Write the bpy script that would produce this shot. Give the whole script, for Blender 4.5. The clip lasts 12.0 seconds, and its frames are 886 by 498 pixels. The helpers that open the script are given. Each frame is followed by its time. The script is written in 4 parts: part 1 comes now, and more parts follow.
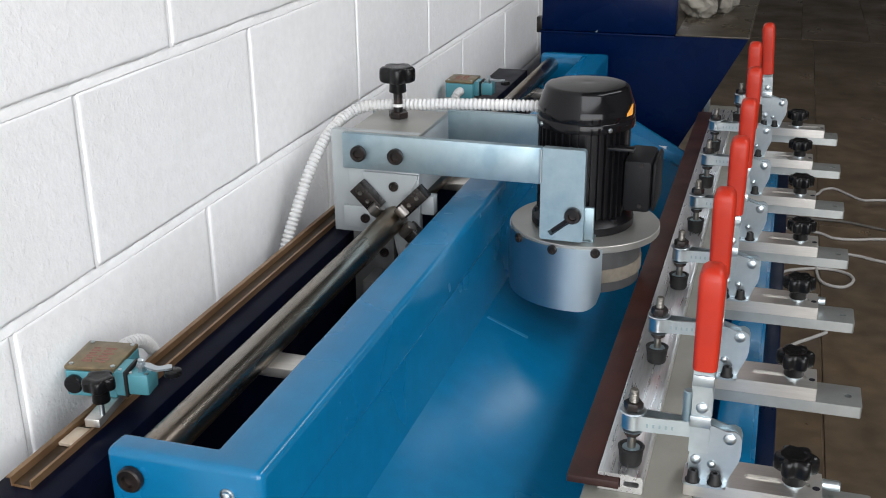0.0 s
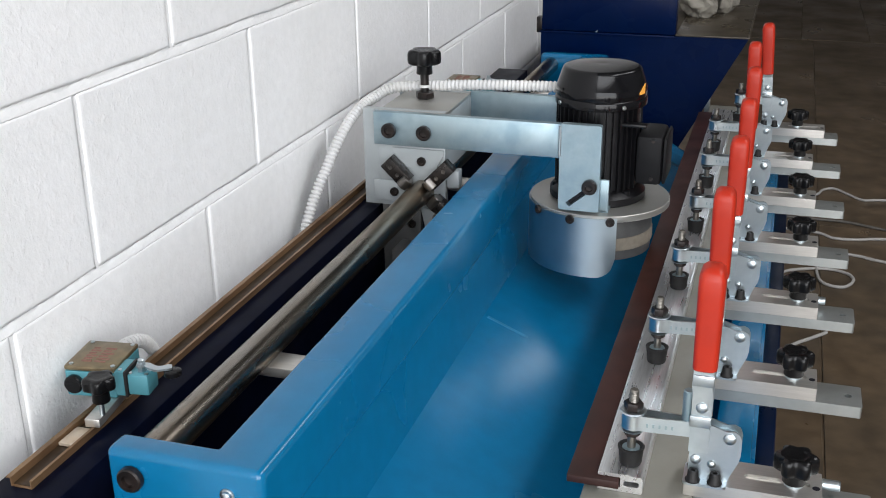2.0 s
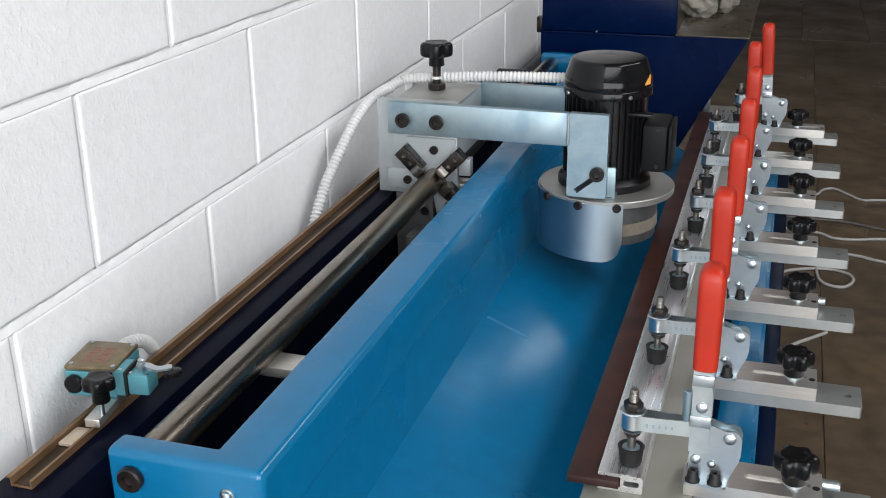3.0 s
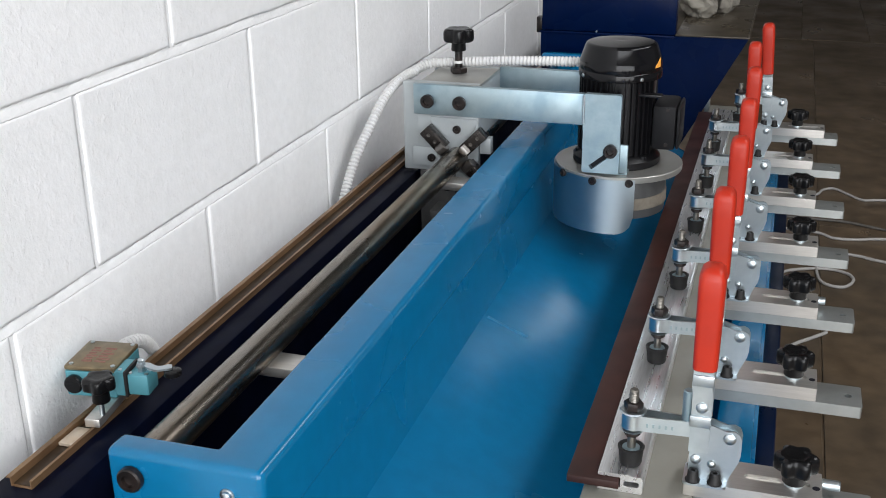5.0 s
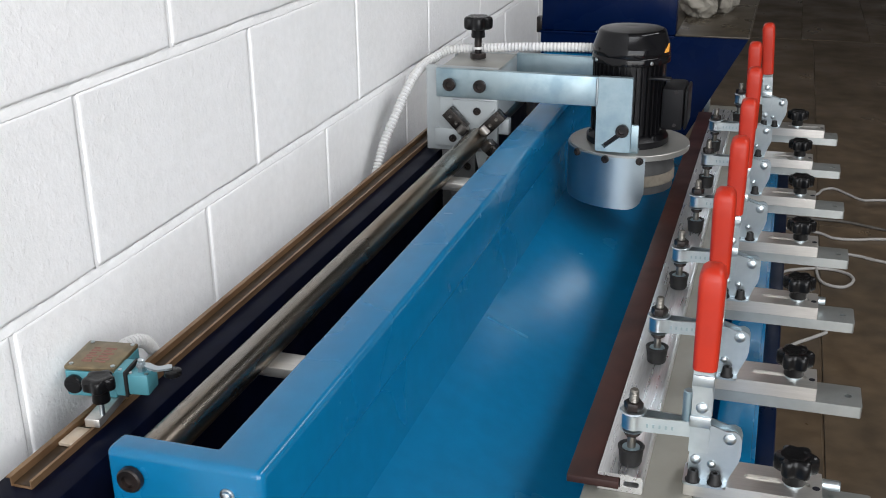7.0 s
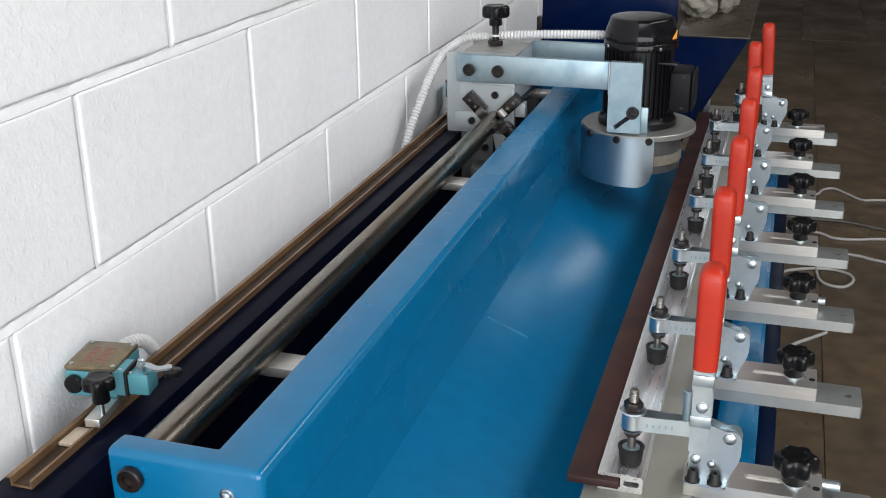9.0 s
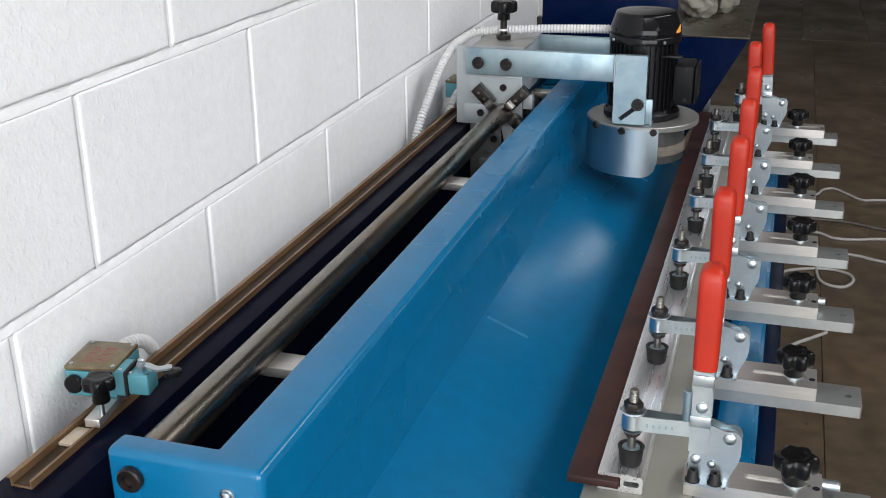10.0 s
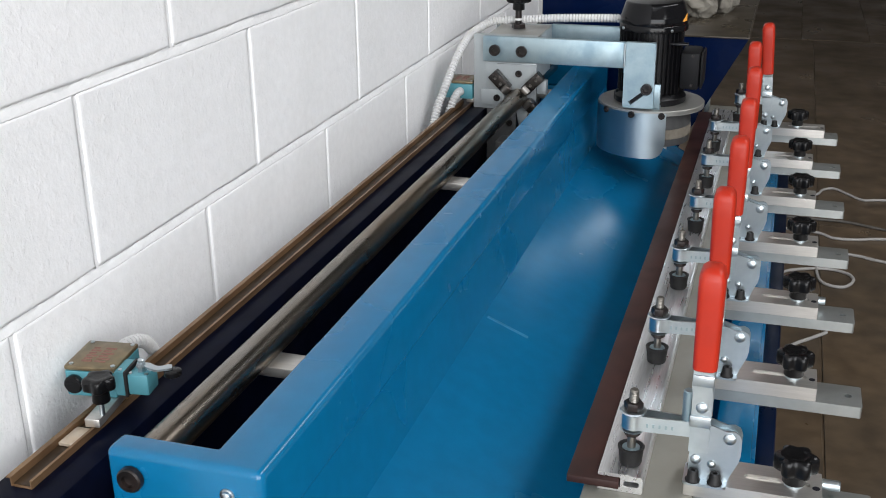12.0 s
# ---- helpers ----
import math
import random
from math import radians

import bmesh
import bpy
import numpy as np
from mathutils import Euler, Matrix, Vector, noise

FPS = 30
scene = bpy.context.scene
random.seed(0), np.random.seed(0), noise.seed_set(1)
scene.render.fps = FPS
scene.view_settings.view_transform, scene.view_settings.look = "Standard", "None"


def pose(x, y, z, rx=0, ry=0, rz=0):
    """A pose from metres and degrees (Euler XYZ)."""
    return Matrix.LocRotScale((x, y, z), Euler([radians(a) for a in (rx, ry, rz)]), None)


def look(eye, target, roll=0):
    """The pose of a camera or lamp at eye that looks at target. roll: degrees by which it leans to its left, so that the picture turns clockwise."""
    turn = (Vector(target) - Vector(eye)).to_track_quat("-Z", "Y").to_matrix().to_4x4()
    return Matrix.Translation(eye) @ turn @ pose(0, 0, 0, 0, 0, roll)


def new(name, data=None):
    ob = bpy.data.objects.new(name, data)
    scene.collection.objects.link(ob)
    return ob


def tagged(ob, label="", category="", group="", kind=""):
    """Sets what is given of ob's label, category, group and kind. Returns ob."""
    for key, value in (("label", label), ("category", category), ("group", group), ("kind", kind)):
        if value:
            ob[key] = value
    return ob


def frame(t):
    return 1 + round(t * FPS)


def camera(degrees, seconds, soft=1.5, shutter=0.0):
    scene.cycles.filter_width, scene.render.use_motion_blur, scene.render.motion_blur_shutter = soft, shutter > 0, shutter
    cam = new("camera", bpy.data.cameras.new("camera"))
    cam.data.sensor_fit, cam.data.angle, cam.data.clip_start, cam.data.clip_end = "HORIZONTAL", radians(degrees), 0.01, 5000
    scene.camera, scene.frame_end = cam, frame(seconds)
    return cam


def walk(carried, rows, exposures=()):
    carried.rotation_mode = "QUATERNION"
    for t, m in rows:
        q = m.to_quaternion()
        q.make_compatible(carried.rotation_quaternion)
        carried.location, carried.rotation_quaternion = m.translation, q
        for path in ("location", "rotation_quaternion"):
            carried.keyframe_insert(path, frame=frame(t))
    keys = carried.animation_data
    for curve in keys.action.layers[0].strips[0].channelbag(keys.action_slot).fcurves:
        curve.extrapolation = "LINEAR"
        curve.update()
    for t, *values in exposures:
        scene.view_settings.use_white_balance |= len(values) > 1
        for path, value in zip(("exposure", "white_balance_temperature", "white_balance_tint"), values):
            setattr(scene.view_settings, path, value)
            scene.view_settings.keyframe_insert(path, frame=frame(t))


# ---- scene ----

# camera: stands still beside the machine
cam = camera(44.14, 12.0, soft=1.0)
EYE = (0.677, -0.922, 1.451)
VIEW = look(EYE, (0.3982, -0.0351, 1.083), -0.6)
walk(cam, [(0.0, VIEW), (12.0, VIEW)])

# ---- light: daylight through the big door behind the camera and an added overhead fill ----
world = bpy.data.worlds.new("world")
scene.world = world
world.use_nodes = True
wn = world.node_tree.nodes
sky = wn.new("ShaderNodeTexSky")
sky.sky_type = "NISHITA"
sky.sun_disc = False
sky.sun_elevation, sky.sun_rotation = radians(48), radians(200)
wn["Background"].inputs["Strength"].default_value = 0.12
world.node_tree.links.new(sky.outputs[0], wn["Background"].inputs["Color"])

sun_data = bpy.data.lights.new("sun", "SUN")
sun_data.energy, sun_data.angle, sun_data.color = 1.0, radians(12), (1.0, 0.96, 0.9)
sun = new("sun", sun_data)
sun.matrix_world = look((2, -8, 9), (2.5, -4.5, 0))


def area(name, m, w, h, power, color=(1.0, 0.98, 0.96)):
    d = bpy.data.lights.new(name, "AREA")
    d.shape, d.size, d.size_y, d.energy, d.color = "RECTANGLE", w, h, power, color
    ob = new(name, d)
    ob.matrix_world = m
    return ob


area("door_daylight", look((2.55, -3.76, 2.35), (2.3, 0.5, 2.2)), 4.8, 3.9, 318, (0.985, 0.99, 1.0))
# unseen overhead light, added to lift the wall and upward faces
area("overhead_fill", pose(3.4, 1.2, 4.66), 1.3, 6.0, 190, (0.985, 0.99, 1.0))
scene.view_settings.exposure = 0.0


# ---- materials ----
def material(name, color, rough=0.5, metal=0.0, vary=0.15, scale=30.0, bump=0.1, bump_scale=200.0,
             second=None, stain=0.0, stain_scale=4.0, stretch=(1, 1, 1), coat=0.0, rough_vary=0.1, specular=0.5, per_piece=0.0, bump_dist=0.001, lumps=0.0, lump_scale=40.0):
    mat = bpy.data.materials.new(name)
    mat.use_nodes = True
    nt = mat.node_tree
    n, l = nt.nodes, nt.links
    b = n["Principled BSDF"]
    tc = n.new("ShaderNodeTexCoord")
    geo = n.new("ShaderNodeNewGeometry")
    mp = n.new("ShaderNodeMapping")
    mp.inputs["Scale"].default_value = stretch
    l.new(geo.outputs["Position"] if stretch != (1, 1, 1) else tc.outputs["Object"], mp.inputs["Vector"])
    fine = n.new("ShaderNodeTexNoise")
    fine.inputs["Scale"].default_value, fine.inputs["Detail"].default_value = scale, 5
    l.new(mp.outputs[0], fine.inputs["Vector"])
    big = n.new("ShaderNodeTexNoise")
    big.inputs["Scale"].default_value, big.inputs["Detail"].default_value = stain_scale, 4
    l.new(mp.outputs[0], big.inputs["Vector"])
    ramp = n.new("ShaderNodeMapRange")
    ramp.inputs["From Min"].default_value, ramp.inputs["From Max"].default_value = 0.3, 0.7
    ramp.inputs["To Min"].default_value, ramp.inputs["To Max"].default_value = 1 - vary, 1 + vary
    l.new(fine.outputs["Fac"], ramp.inputs["Value"])
    mix = n.new("ShaderNodeMix")
    mix.data_type = "RGBA"
    mix.inputs["A"].default_value = (*color, 1)
    mix.inputs["B"].default_value = (*(second or color), 1)
    sr = n.new("ShaderNodeMapRange")
    sr.inputs["From Min"].default_value, sr.inputs["From Max"].default_value = 0.42, 0.68
    sr.inputs["To Max"].default_value = stain
    l.new(big.outputs["Fac"], sr.inputs["Value"])
    l.new(sr.outputs[0], mix.inputs["Factor"])
    mul = n.new("ShaderNodeVectorMath")
    mul.operation = "SCALE"
    l.new(mix.outputs["Result"], mul.inputs[0])
    if per_piece:
        info = n.new("ShaderNodeObjectInfo")
        pr = n.new("ShaderNodeMapRange")
        pr.inputs["To Min"].default_value, pr.inputs["To Max"].default_value = 1 - per_piece, 1 + per_piece
        l.new(info.outputs["Random"], pr.inputs["Value"])
        mm = n.new("ShaderNodeMath")
        mm.operation = "MULTIPLY"
        l.new(ramp.outputs[0], mm.inputs[0])
        l.new(pr.outputs[0], mm.inputs[1])
        l.new(mm.outputs[0], mul.inputs["Scale"])
    else:
        l.new(ramp.outputs[0], mul.inputs["Scale"])
    l.new(mul.outputs[0], b.inputs["Base Color"])
    rr = n.new("ShaderNodeMapRange")
    rr.inputs["From Min"].default_value, rr.inputs["From Max"].default_value = 0.3, 0.7
    rr.inputs["To Min"].default_value, rr.inputs["To Max"].default_value = max(0.02, rough - rough_vary), min(1, rough + rough_vary)
    l.new(big.outputs["Fac"], rr.inputs["Value"])
    l.new(rr.outputs[0], b.inputs["Roughness"])
    b.inputs["Metallic"].default_value = metal
    b.inputs["Specular IOR Level"].default_value = specular
    b.inputs["Coat Weight"].default_value = coat
    b.inputs["Coat Roughness"].default_value = 0.17
    if bump:
        bn = n.new("ShaderNodeTexNoise")
        bn.inputs["Scale"].default_value, bn.inputs["Detail"].default_value = bump_scale, 3
        l.new(mp.outputs[0], bn.inputs["Vector"])
        bp = n.new("ShaderNodeBump")
        bp.inputs["Strength"].default_value, bp.inputs["Distance"].default_value = bump, bump_dist
        l.new(bn.outputs["Fac"], bp.inputs["Height"])
        l.new(bp.outputs[0], b.inputs["Normal"])
        if lumps:
            ln = n.new("ShaderNodeTexNoise")
            ln.inputs["Scale"].default_value, ln.inputs["Detail"].default_value = lump_scale, 2
            l.new(mp.outputs[0], ln.inputs["Vector"])
            cut = n.new("ShaderNodeMapRange")
            cut.inputs["From Min"].default_value, cut.inputs["From Max"].default_value = 0.57, 0.72
            l.new(ln.outputs["Fac"], cut.inputs["Value"])
            lb = n.new("ShaderNodeBump")
            lb.inputs["Strength"].default_value, lb.inputs["Distance"].default_value = lumps, 0.004
            l.new(cut.outputs[0], lb.inputs["Height"])
            l.new(lb.outputs[0], bp.inputs["Normal"])
    return mat


M_WALL = material("white_masonry_paint", (0.89, 0.888, 0.89), 0.55, 0, 0.03, 70, 0.25, 180, (0.82, 0.82, 0.815), 0.6, 6, lumps=0.15, lump_scale=85, bump_dist=0.003, per_piece=0.02, stretch=(1, 1, 1.001))
M_MORTAR = material("white_painted_mortar", (0.84, 0.84, 0.84), 0.55, 0, 0.03, 90, 0.3, 170, (0.78, 0.775, 0.77), 0.6, 9, bump_dist=0.004)
# unseen hall walls, added to close the room; dark to hold reflections down
M_UNSEEN_WALL = material("unseen_wall_dark", (0.20, 0.195, 0.19), 0.8, 0, 0.06, 20, 0.3, 60)
# unseen ceiling, dark and warm to tone what enamel and bars reflect
M_CEIL = material("unseen_ceiling_dark", (0.14, 0.132, 0.115), 0.8, 0, 0.08, 10, 0.2, 60)
M_FLOOR = material("worn_brown_concrete", (0.088, 0.061, 0.037), 0.42, 0, 0.3, 14, 0.3, 60, (0.048, 0.034, 0.020), 0.9, 2.3, rough_vary=0.2, per_piece=0.06)
M_BLUE = material("light_blue_enamel", (0.0015, 0.126, 0.276), 0.25, 0, 0.05, 40, 0.008, 120, (0.0015, 0.112, 0.248), 0.5, 6, coat=0.14, specular=0.40, rough_vary=0.05)
M_NAVY = material("navy_enamel", (0.0006, 0.0058, 0.034), 0.25, 0, 0.08, 30, 0.02, 120, (0.0008, 0.0072, 0.037), 0.5, 5, specular=0.07)
M_NAVY_DULL = material("dusty_navy_paint", (0.0018, 0.003, 0.0105), 0.42, 0, 0.2, 50, 0.05, 120, (0.0045, 0.0045, 0.009), 0.5, 12, specular=0.08)
M_NAVY_RAIL = material("worn_navy_paint", (0.0009, 0.0055, 0.024), 0.35, 0, 0.15, 40, 0.03, 120, (0.0015, 0.006, 0.018), 0.6, 9, specular=0.1)
# near-black for deep gaps, slots and holes: their shade put into the colour
M_GAP_BLACK = material("gap_shade_black", (0.012, 0.012, 0.018), 0.55, 0, 0.4, 30, 0.2, 60, (0.004, 0.004, 0.005), 0.9, 14, specular=0.25)
M_ZINC = material("zinc_plated_steel", (0.35, 0.44, 0.475), 0.46, 0.85, 0.08, 25, 0.03, 150, (0.22, 0.31, 0.36), 0.9, 22, rough_vary=0.08)
M_ZINC_BRIGHT = material("bright_zinc", (0.56, 0.61, 0.635), 0.33, 1.0, 0.05, 30, 0, 200, (0.38, 0.44, 0.48), 0.8, 22, rough_vary=0.06)
M_PLATE = material("ground_steel_plate", (0.42, 0.42, 0.40), 0.42, 0.75, 0.07, 40, 0.04, 250, (0.34, 0.33, 0.30), 0.7, 10)
M_GREYPAINT = material("pale_grey_paint", (0.36, 0.39, 0.40), 0.4, 0.2, 0.06, 30, 0.04, 100, (0.29, 0.31, 0.32), 0.6, 12)
M_ALU = material("brushed_aluminium", (0.62, 0.60, 0.57), 0.40, 0.9, 0.06, 40, 0, 90, (0.50, 0.48, 0.44), 0.6, 3, rough_vary=0.04, stretch=(1.0, 12.0, 12.0))
M_EXTR = material("extruded_aluminium", (0.70, 0.70, 0.71), 0.33, 0.9, 0.08, 60, 0.05, 120, (0.6, 0.59, 0.57), 0.6, 25, stretch=(10.0, 0.6, 10.0))
M_CARRIER = material("dull_plated_bar", (0.42, 0.435, 0.42), 0.40, 0.9, 0.08, 40, 0.02, 120, (0.36, 0.38, 0.38), 0.7, 14)
M_BED = material("dull_zinc_bed", (0.30, 0.295, 0.26), 0.5, 0.5, 0.07, 18, 0.05, 150, (0.25, 0.24, 0.205), 0.8, 7)
M_ROD = material("stained_steel_rod", (0.27, 0.252, 0.228), 0.27, 1.0, 0.12, 30, 0.02, 90, (0.22, 0.160, 0.100), 0.9, 4, stretch=(5.0, 1.0, 5.0))
M_CHANNEL = material("passivated_channel", (0.25, 0.15, 0.08), 0.36, 0.5, 0.2, 40, 0.05, 100, (0.12, 0.064, 0.032), 0.7, 10)
M_RED = material("red_vinyl_grip", (0.39, 0.022, 0.008), 0.44, 0, 0.06, 50, 0.03, 200, (0.34, 0.018, 0.007), 0.5, 20, specular=0.32)
M_BLACK = material("black_moulded_plastic", (0.004, 0.004, 0.0045), 0.27, 0, 0.2, 50, 0.03, 200, specular=0.28)
M_MOTOR = material("black_motor_enamel", (0.005, 0.005, 0.006), 0.32, 0, 0.2, 40, 0.04, 160, specular=0.3)
M_COVER = material("black_fan_cover", (0.005, 0.005, 0.006), 0.11, 0, 0.12, 30, 0.0, 120, rough_vary=0.03, specular=0.27)
M_BOLT = material("black_oxide_steel", (0.009, 0.008, 0.008), 0.34, 0.1, 0.25, 90, 0.08, 300, (0.028, 0.017, 0.014), 0.6, 60, specular=0.35)
M_RUBBER = material("black_rubber", (0.009, 0.0085, 0.0085), 0.55, 0, 0.15, 60, 0.05, 200, specular=0.35)
M_BLADE = material("brown_urethane_blade", (0.036, 0.0085, 0.005), 0.5, 0, 0.2, 20, 0.05, 90, (0.017, 0.006, 0.005), 0.8, 9, specular=0.4)
M_STONE = material("grinding_stone", (0.19, 0.165, 0.13), 0.85, 0, 0.15, 120, 0.3, 400, (0.17, 0.15, 0.12), 0.6, 30)
M_CONDUIT = material("white_conduit", (0.56, 0.56, 0.56), 0.4, 0, 0.05, 60, 0.03, 120, (0.66, 0.65, 0.62), 0.5, 20)
M_TEAL = material("teal_switch_paint", (0.082, 0.27, 0.32), 0.40, 0.1, 0.06, 60, 0.04, 180, (0.062, 0.22, 0.265), 0.5, 30)
M_COVERTAN = material("tan_switch_cover", (0.20, 0.150, 0.085), 0.36, 0.5, 0.2, 60, 0.04, 150, (0.15, 0.135, 0.085), 0.8, 45)
M_CHANNEL_FLOOR = material("dark_brown_channel_floor", (0.034, 0.019, 0.008), 0.5, 0.1, 0.3, 60, 0.1, 200, (0.020, 0.011, 0.005), 0.8, 20)
M_HUB = material("dark_grey_hub", (0.10, 0.10, 0.10), 0.5, 0.3, 0.1, 60, 0.05, 150, (0.07, 0.07, 0.07), 0.6, 20)
M_ROLLER = material("dark_roller_steel", (0.16, 0.15, 0.14), 0.3, 0.9, 0.1, 60, 0.03, 150)
M_SCUFF = material("scuffed_blue_paint", (0.010, 0.155, 0.312), 0.42, 0, 0.2, 90, 0.1, 200)
M_BOX = material("matt_black_box", (0.0065, 0.0065, 0.0075), 0.55, 0, 0.15, 60, 0.05, 200, specular=0.2)
M_GUARD = material("bright_zinc_sheet", (0.46, 0.515, 0.54), 0.34, 1.0, 0.04, 25, 0, 150, (0.37, 0.44, 0.485), 0.8, 9, rough_vary=0.05)
M_SPINDLE = material("dull_threaded_steel", (0.24, 0.225, 0.20), 0.4, 0.9, 0.12, 80, 0.05, 200, (0.16, 0.14, 0.12), 0.6, 60)
M_BLACKSTEEL = material("oily_black_steel", (0.035, 0.031, 0.029), 0.28, 0.7, 0.2, 60, 0.04, 200, (0.02, 0.016, 0.014), 0.6, 60, specular=0.4)
M_PINK = material("faded_red_print", (0.22, 0.10, 0.075), 0.6, 0, 0.3, 300, 0)
M_ORANGE = material("orange_sticker", (0.85, 0.38, 0.06), 0.5, 0, 0.08, 200, 0)
M_PAPER = material("white_sticker", (0.75, 0.75, 0.73), 0.6, 0, 0.06, 100, 0)
M_TAPE = material("beige_moulded_block", (0.50, 0.42, 0.33), 0.6, 0, 0.15, 90, 0.05, 200, (0.36, 0.27, 0.19), 0.7, 60)
M_CABLE = material("grey_white_cable", (0.30, 0.29, 0.275), 0.5, 0, 0.08, 30, 0)
M_CLOTH = material("crumpled_grey_cloth", (0.20, 0.185, 0.155), 0.9, 0, 0.12, 40, 0.4, 90, (0.07, 0.06, 0.05), 0.8, 16, bump_dist=0.006)
M_SHELF = material("scuffed_shelf_sheet", (0.060, 0.049, 0.035), 0.32, 0.3, 0.2, 20, 0.05, 100, (0.045, 0.036, 0.026), 0.8, 9)

# ---- mesh helpers ----
ORIGIN = {}


def thing(name, at, label, category, group="", kind=""):
    ob = new(name)
    ob.location = at
    ob.empty_display_size = 0.05
    ORIGIN[ob.name] = Vector(at)
    return tagged(ob, label, category, group, kind)


def part(name, bm, mat, parent=None, label="", smooth=True, origin=None):
    """Links a bmesh, given in the place's coordinates, as one mesh under its thing or part."""
    lo = Vector((min(v.co[i] for v in bm.verts) for i in range(3)))
    hi = Vector((max(v.co[i] for v in bm.verts) for i in range(3)))
    mid = Vector(origin) if origin else (lo + hi) / 2
    bmesh.ops.translate(bm, verts=bm.verts, vec=-mid)
    bmesh.ops.recalc_face_normals(bm, faces=bm.faces)
    me = bpy.data.meshes.new(name)
    bm.to_mesh(me)
    bm.free()
    me.materials.append(mat)
    if smooth:
        me.shade_smooth()
        me.set_sharp_from_angle(angle=radians(38))
    ob = new(name, me)
    if parent is not None:
        ob.parent = parent
        ob.location = mid - ORIGIN[parent.name]
    else:
        ob.location = mid
    ORIGIN[ob.name] = mid
    return tagged(ob, label) if label else ob


def box(lo, hi, bevel=0.001, bm=None, turn=None, seg=2):
    """A box with rounded edges, optionally turned about its own middle."""
    bm = bm or bmesh.new()
    lo, hi = Vector(lo), Vector(hi)
    made = bmesh.ops.create_cube(bm, size=1)["verts"]
    bmesh.ops.scale(bm, verts=made, vec=hi - lo)
    if bevel:
        edges = list({e for v in made for e in v.link_edges})
        made = bmesh.ops.bevel(bm, geom=made + edges, offset=bevel, segments=seg, profile=0.5, affect="EDGES")["verts"]
    if turn is not None:
        bmesh.ops.transform(bm, matrix=turn.to_4x4(), verts=made)
    bmesh.ops.translate(bm, verts=made, vec=(lo + hi) / 2)
    return bm


def lathe(profile, base, axis=(0, 0, 1), seg=32, bm=None):
    """A turned shape: (radius, height) pairs round an axis through base."""
    bm = bm or bmesh.new()
    turn = Vector(axis).to_track_quat("Z", "Y").to_matrix()
    rings = []
    for r, h in profile:
        if r < 1e-6:
            rings.append([bm.verts.new(Vector(base) + turn @ Vector((0, 0, h)))])
        else:
            rings.append([bm.verts.new(Vector(base) + turn @ Vector((r * math.cos(a), r * math.sin(a), h)))
                          for a in (2 * math.pi * i / seg for i in range(seg))])
    for a, b in zip(rings, rings[1:]):
        for i in range(seg):
            j = (i + 1) % seg
            if len(a) == 1 and len(b) > 1:
                bm.faces.new((a[0], b[i], b[j]))
            elif len(b) == 1 and len(a) > 1:
                bm.faces.new((a[i], a[j], b[0]))
            elif len(a) > 1:
                bm.faces.new((a[i], a[j], b[j], b[i]))
    for ring in (rings[0], rings[-1]):
        if len(ring) > 1:
            bm.faces.new(ring)
    return bm


def rod(p, q, r, seg=24, bevel=0.0, bm=None):
    p, q = Vector(p), Vector(q)
    n = (q - p).length
    prof = [(r - bevel, 0), (r, bevel), (r, n - bevel), (r - bevel, n)] if bevel else [(r, 0), (r, n)]
    return lathe(prof, p, q - p, seg, bm)


def extrude(outline, along, start, end, holes=(), bm=None):
    """A flat outline with holes, given in the two other axes, drawn out along x, y or z."""
    bm = bm or bmesh.new()
    place = {"x": lambda a, b, d: (d, a, b), "y": lambda a, b, d: (a, d, b), "z": lambda a, b, d: (a, b, d)}[along]
    edges = []
    for loop in (outline, *holes):
        vs = [bm.verts.new(place(a, b, start)) for a, b in loop]
        edges += [bm.edges.new((vs[i], vs[(i + 1) % len(vs)])) for i in range(len(vs))]
    faces = [g for g in bmesh.ops.triangle_fill(bm, use_beauty=True, edges=edges)["geom"] if isinstance(g, bmesh.types.BMFace)]
    up = bmesh.ops.extrude_face_region(bm, geom=faces)["geom"]
    move = Vector(place(0, 0, end)) - Vector(place(0, 0, start))
    bmesh.ops.translate(bm, verts=[g for g in up if isinstance(g, bmesh.types.BMVert)], vec=move)
    return bm


def rounded(x0, z0, x1, z1, r, seg=5, corners=(1, 1, 1, 1)):
    """The outline of a rectangle with rounded corners (lower left, lower right, upper right, upper left)."""
    out = []
    for (cx, cz, a0), on in zip(((x0 + r, z0 + r, 180), (x1 - r, z0 + r, 270), (x1 - r, z1 - r, 0), (x0 + r, z1 - r, 90)), corners):
        if on:
            out += [(cx + r * math.cos(radians(a0 + 90 * i / seg)), cz + r * math.sin(radians(a0 + 90 * i / seg))) for i in range(seg + 1)]
        else:
            out.append((cx + (r if a0 in (270, 0) else -r), cz + (r if a0 in (0, 90) else -r)))
    return out


def circle(x, z, r, seg=14):
    return [(x + r * math.cos(2 * math.pi * i / seg), z + r * math.sin(2 * math.pi * i / seg)) for i in range(seg)]


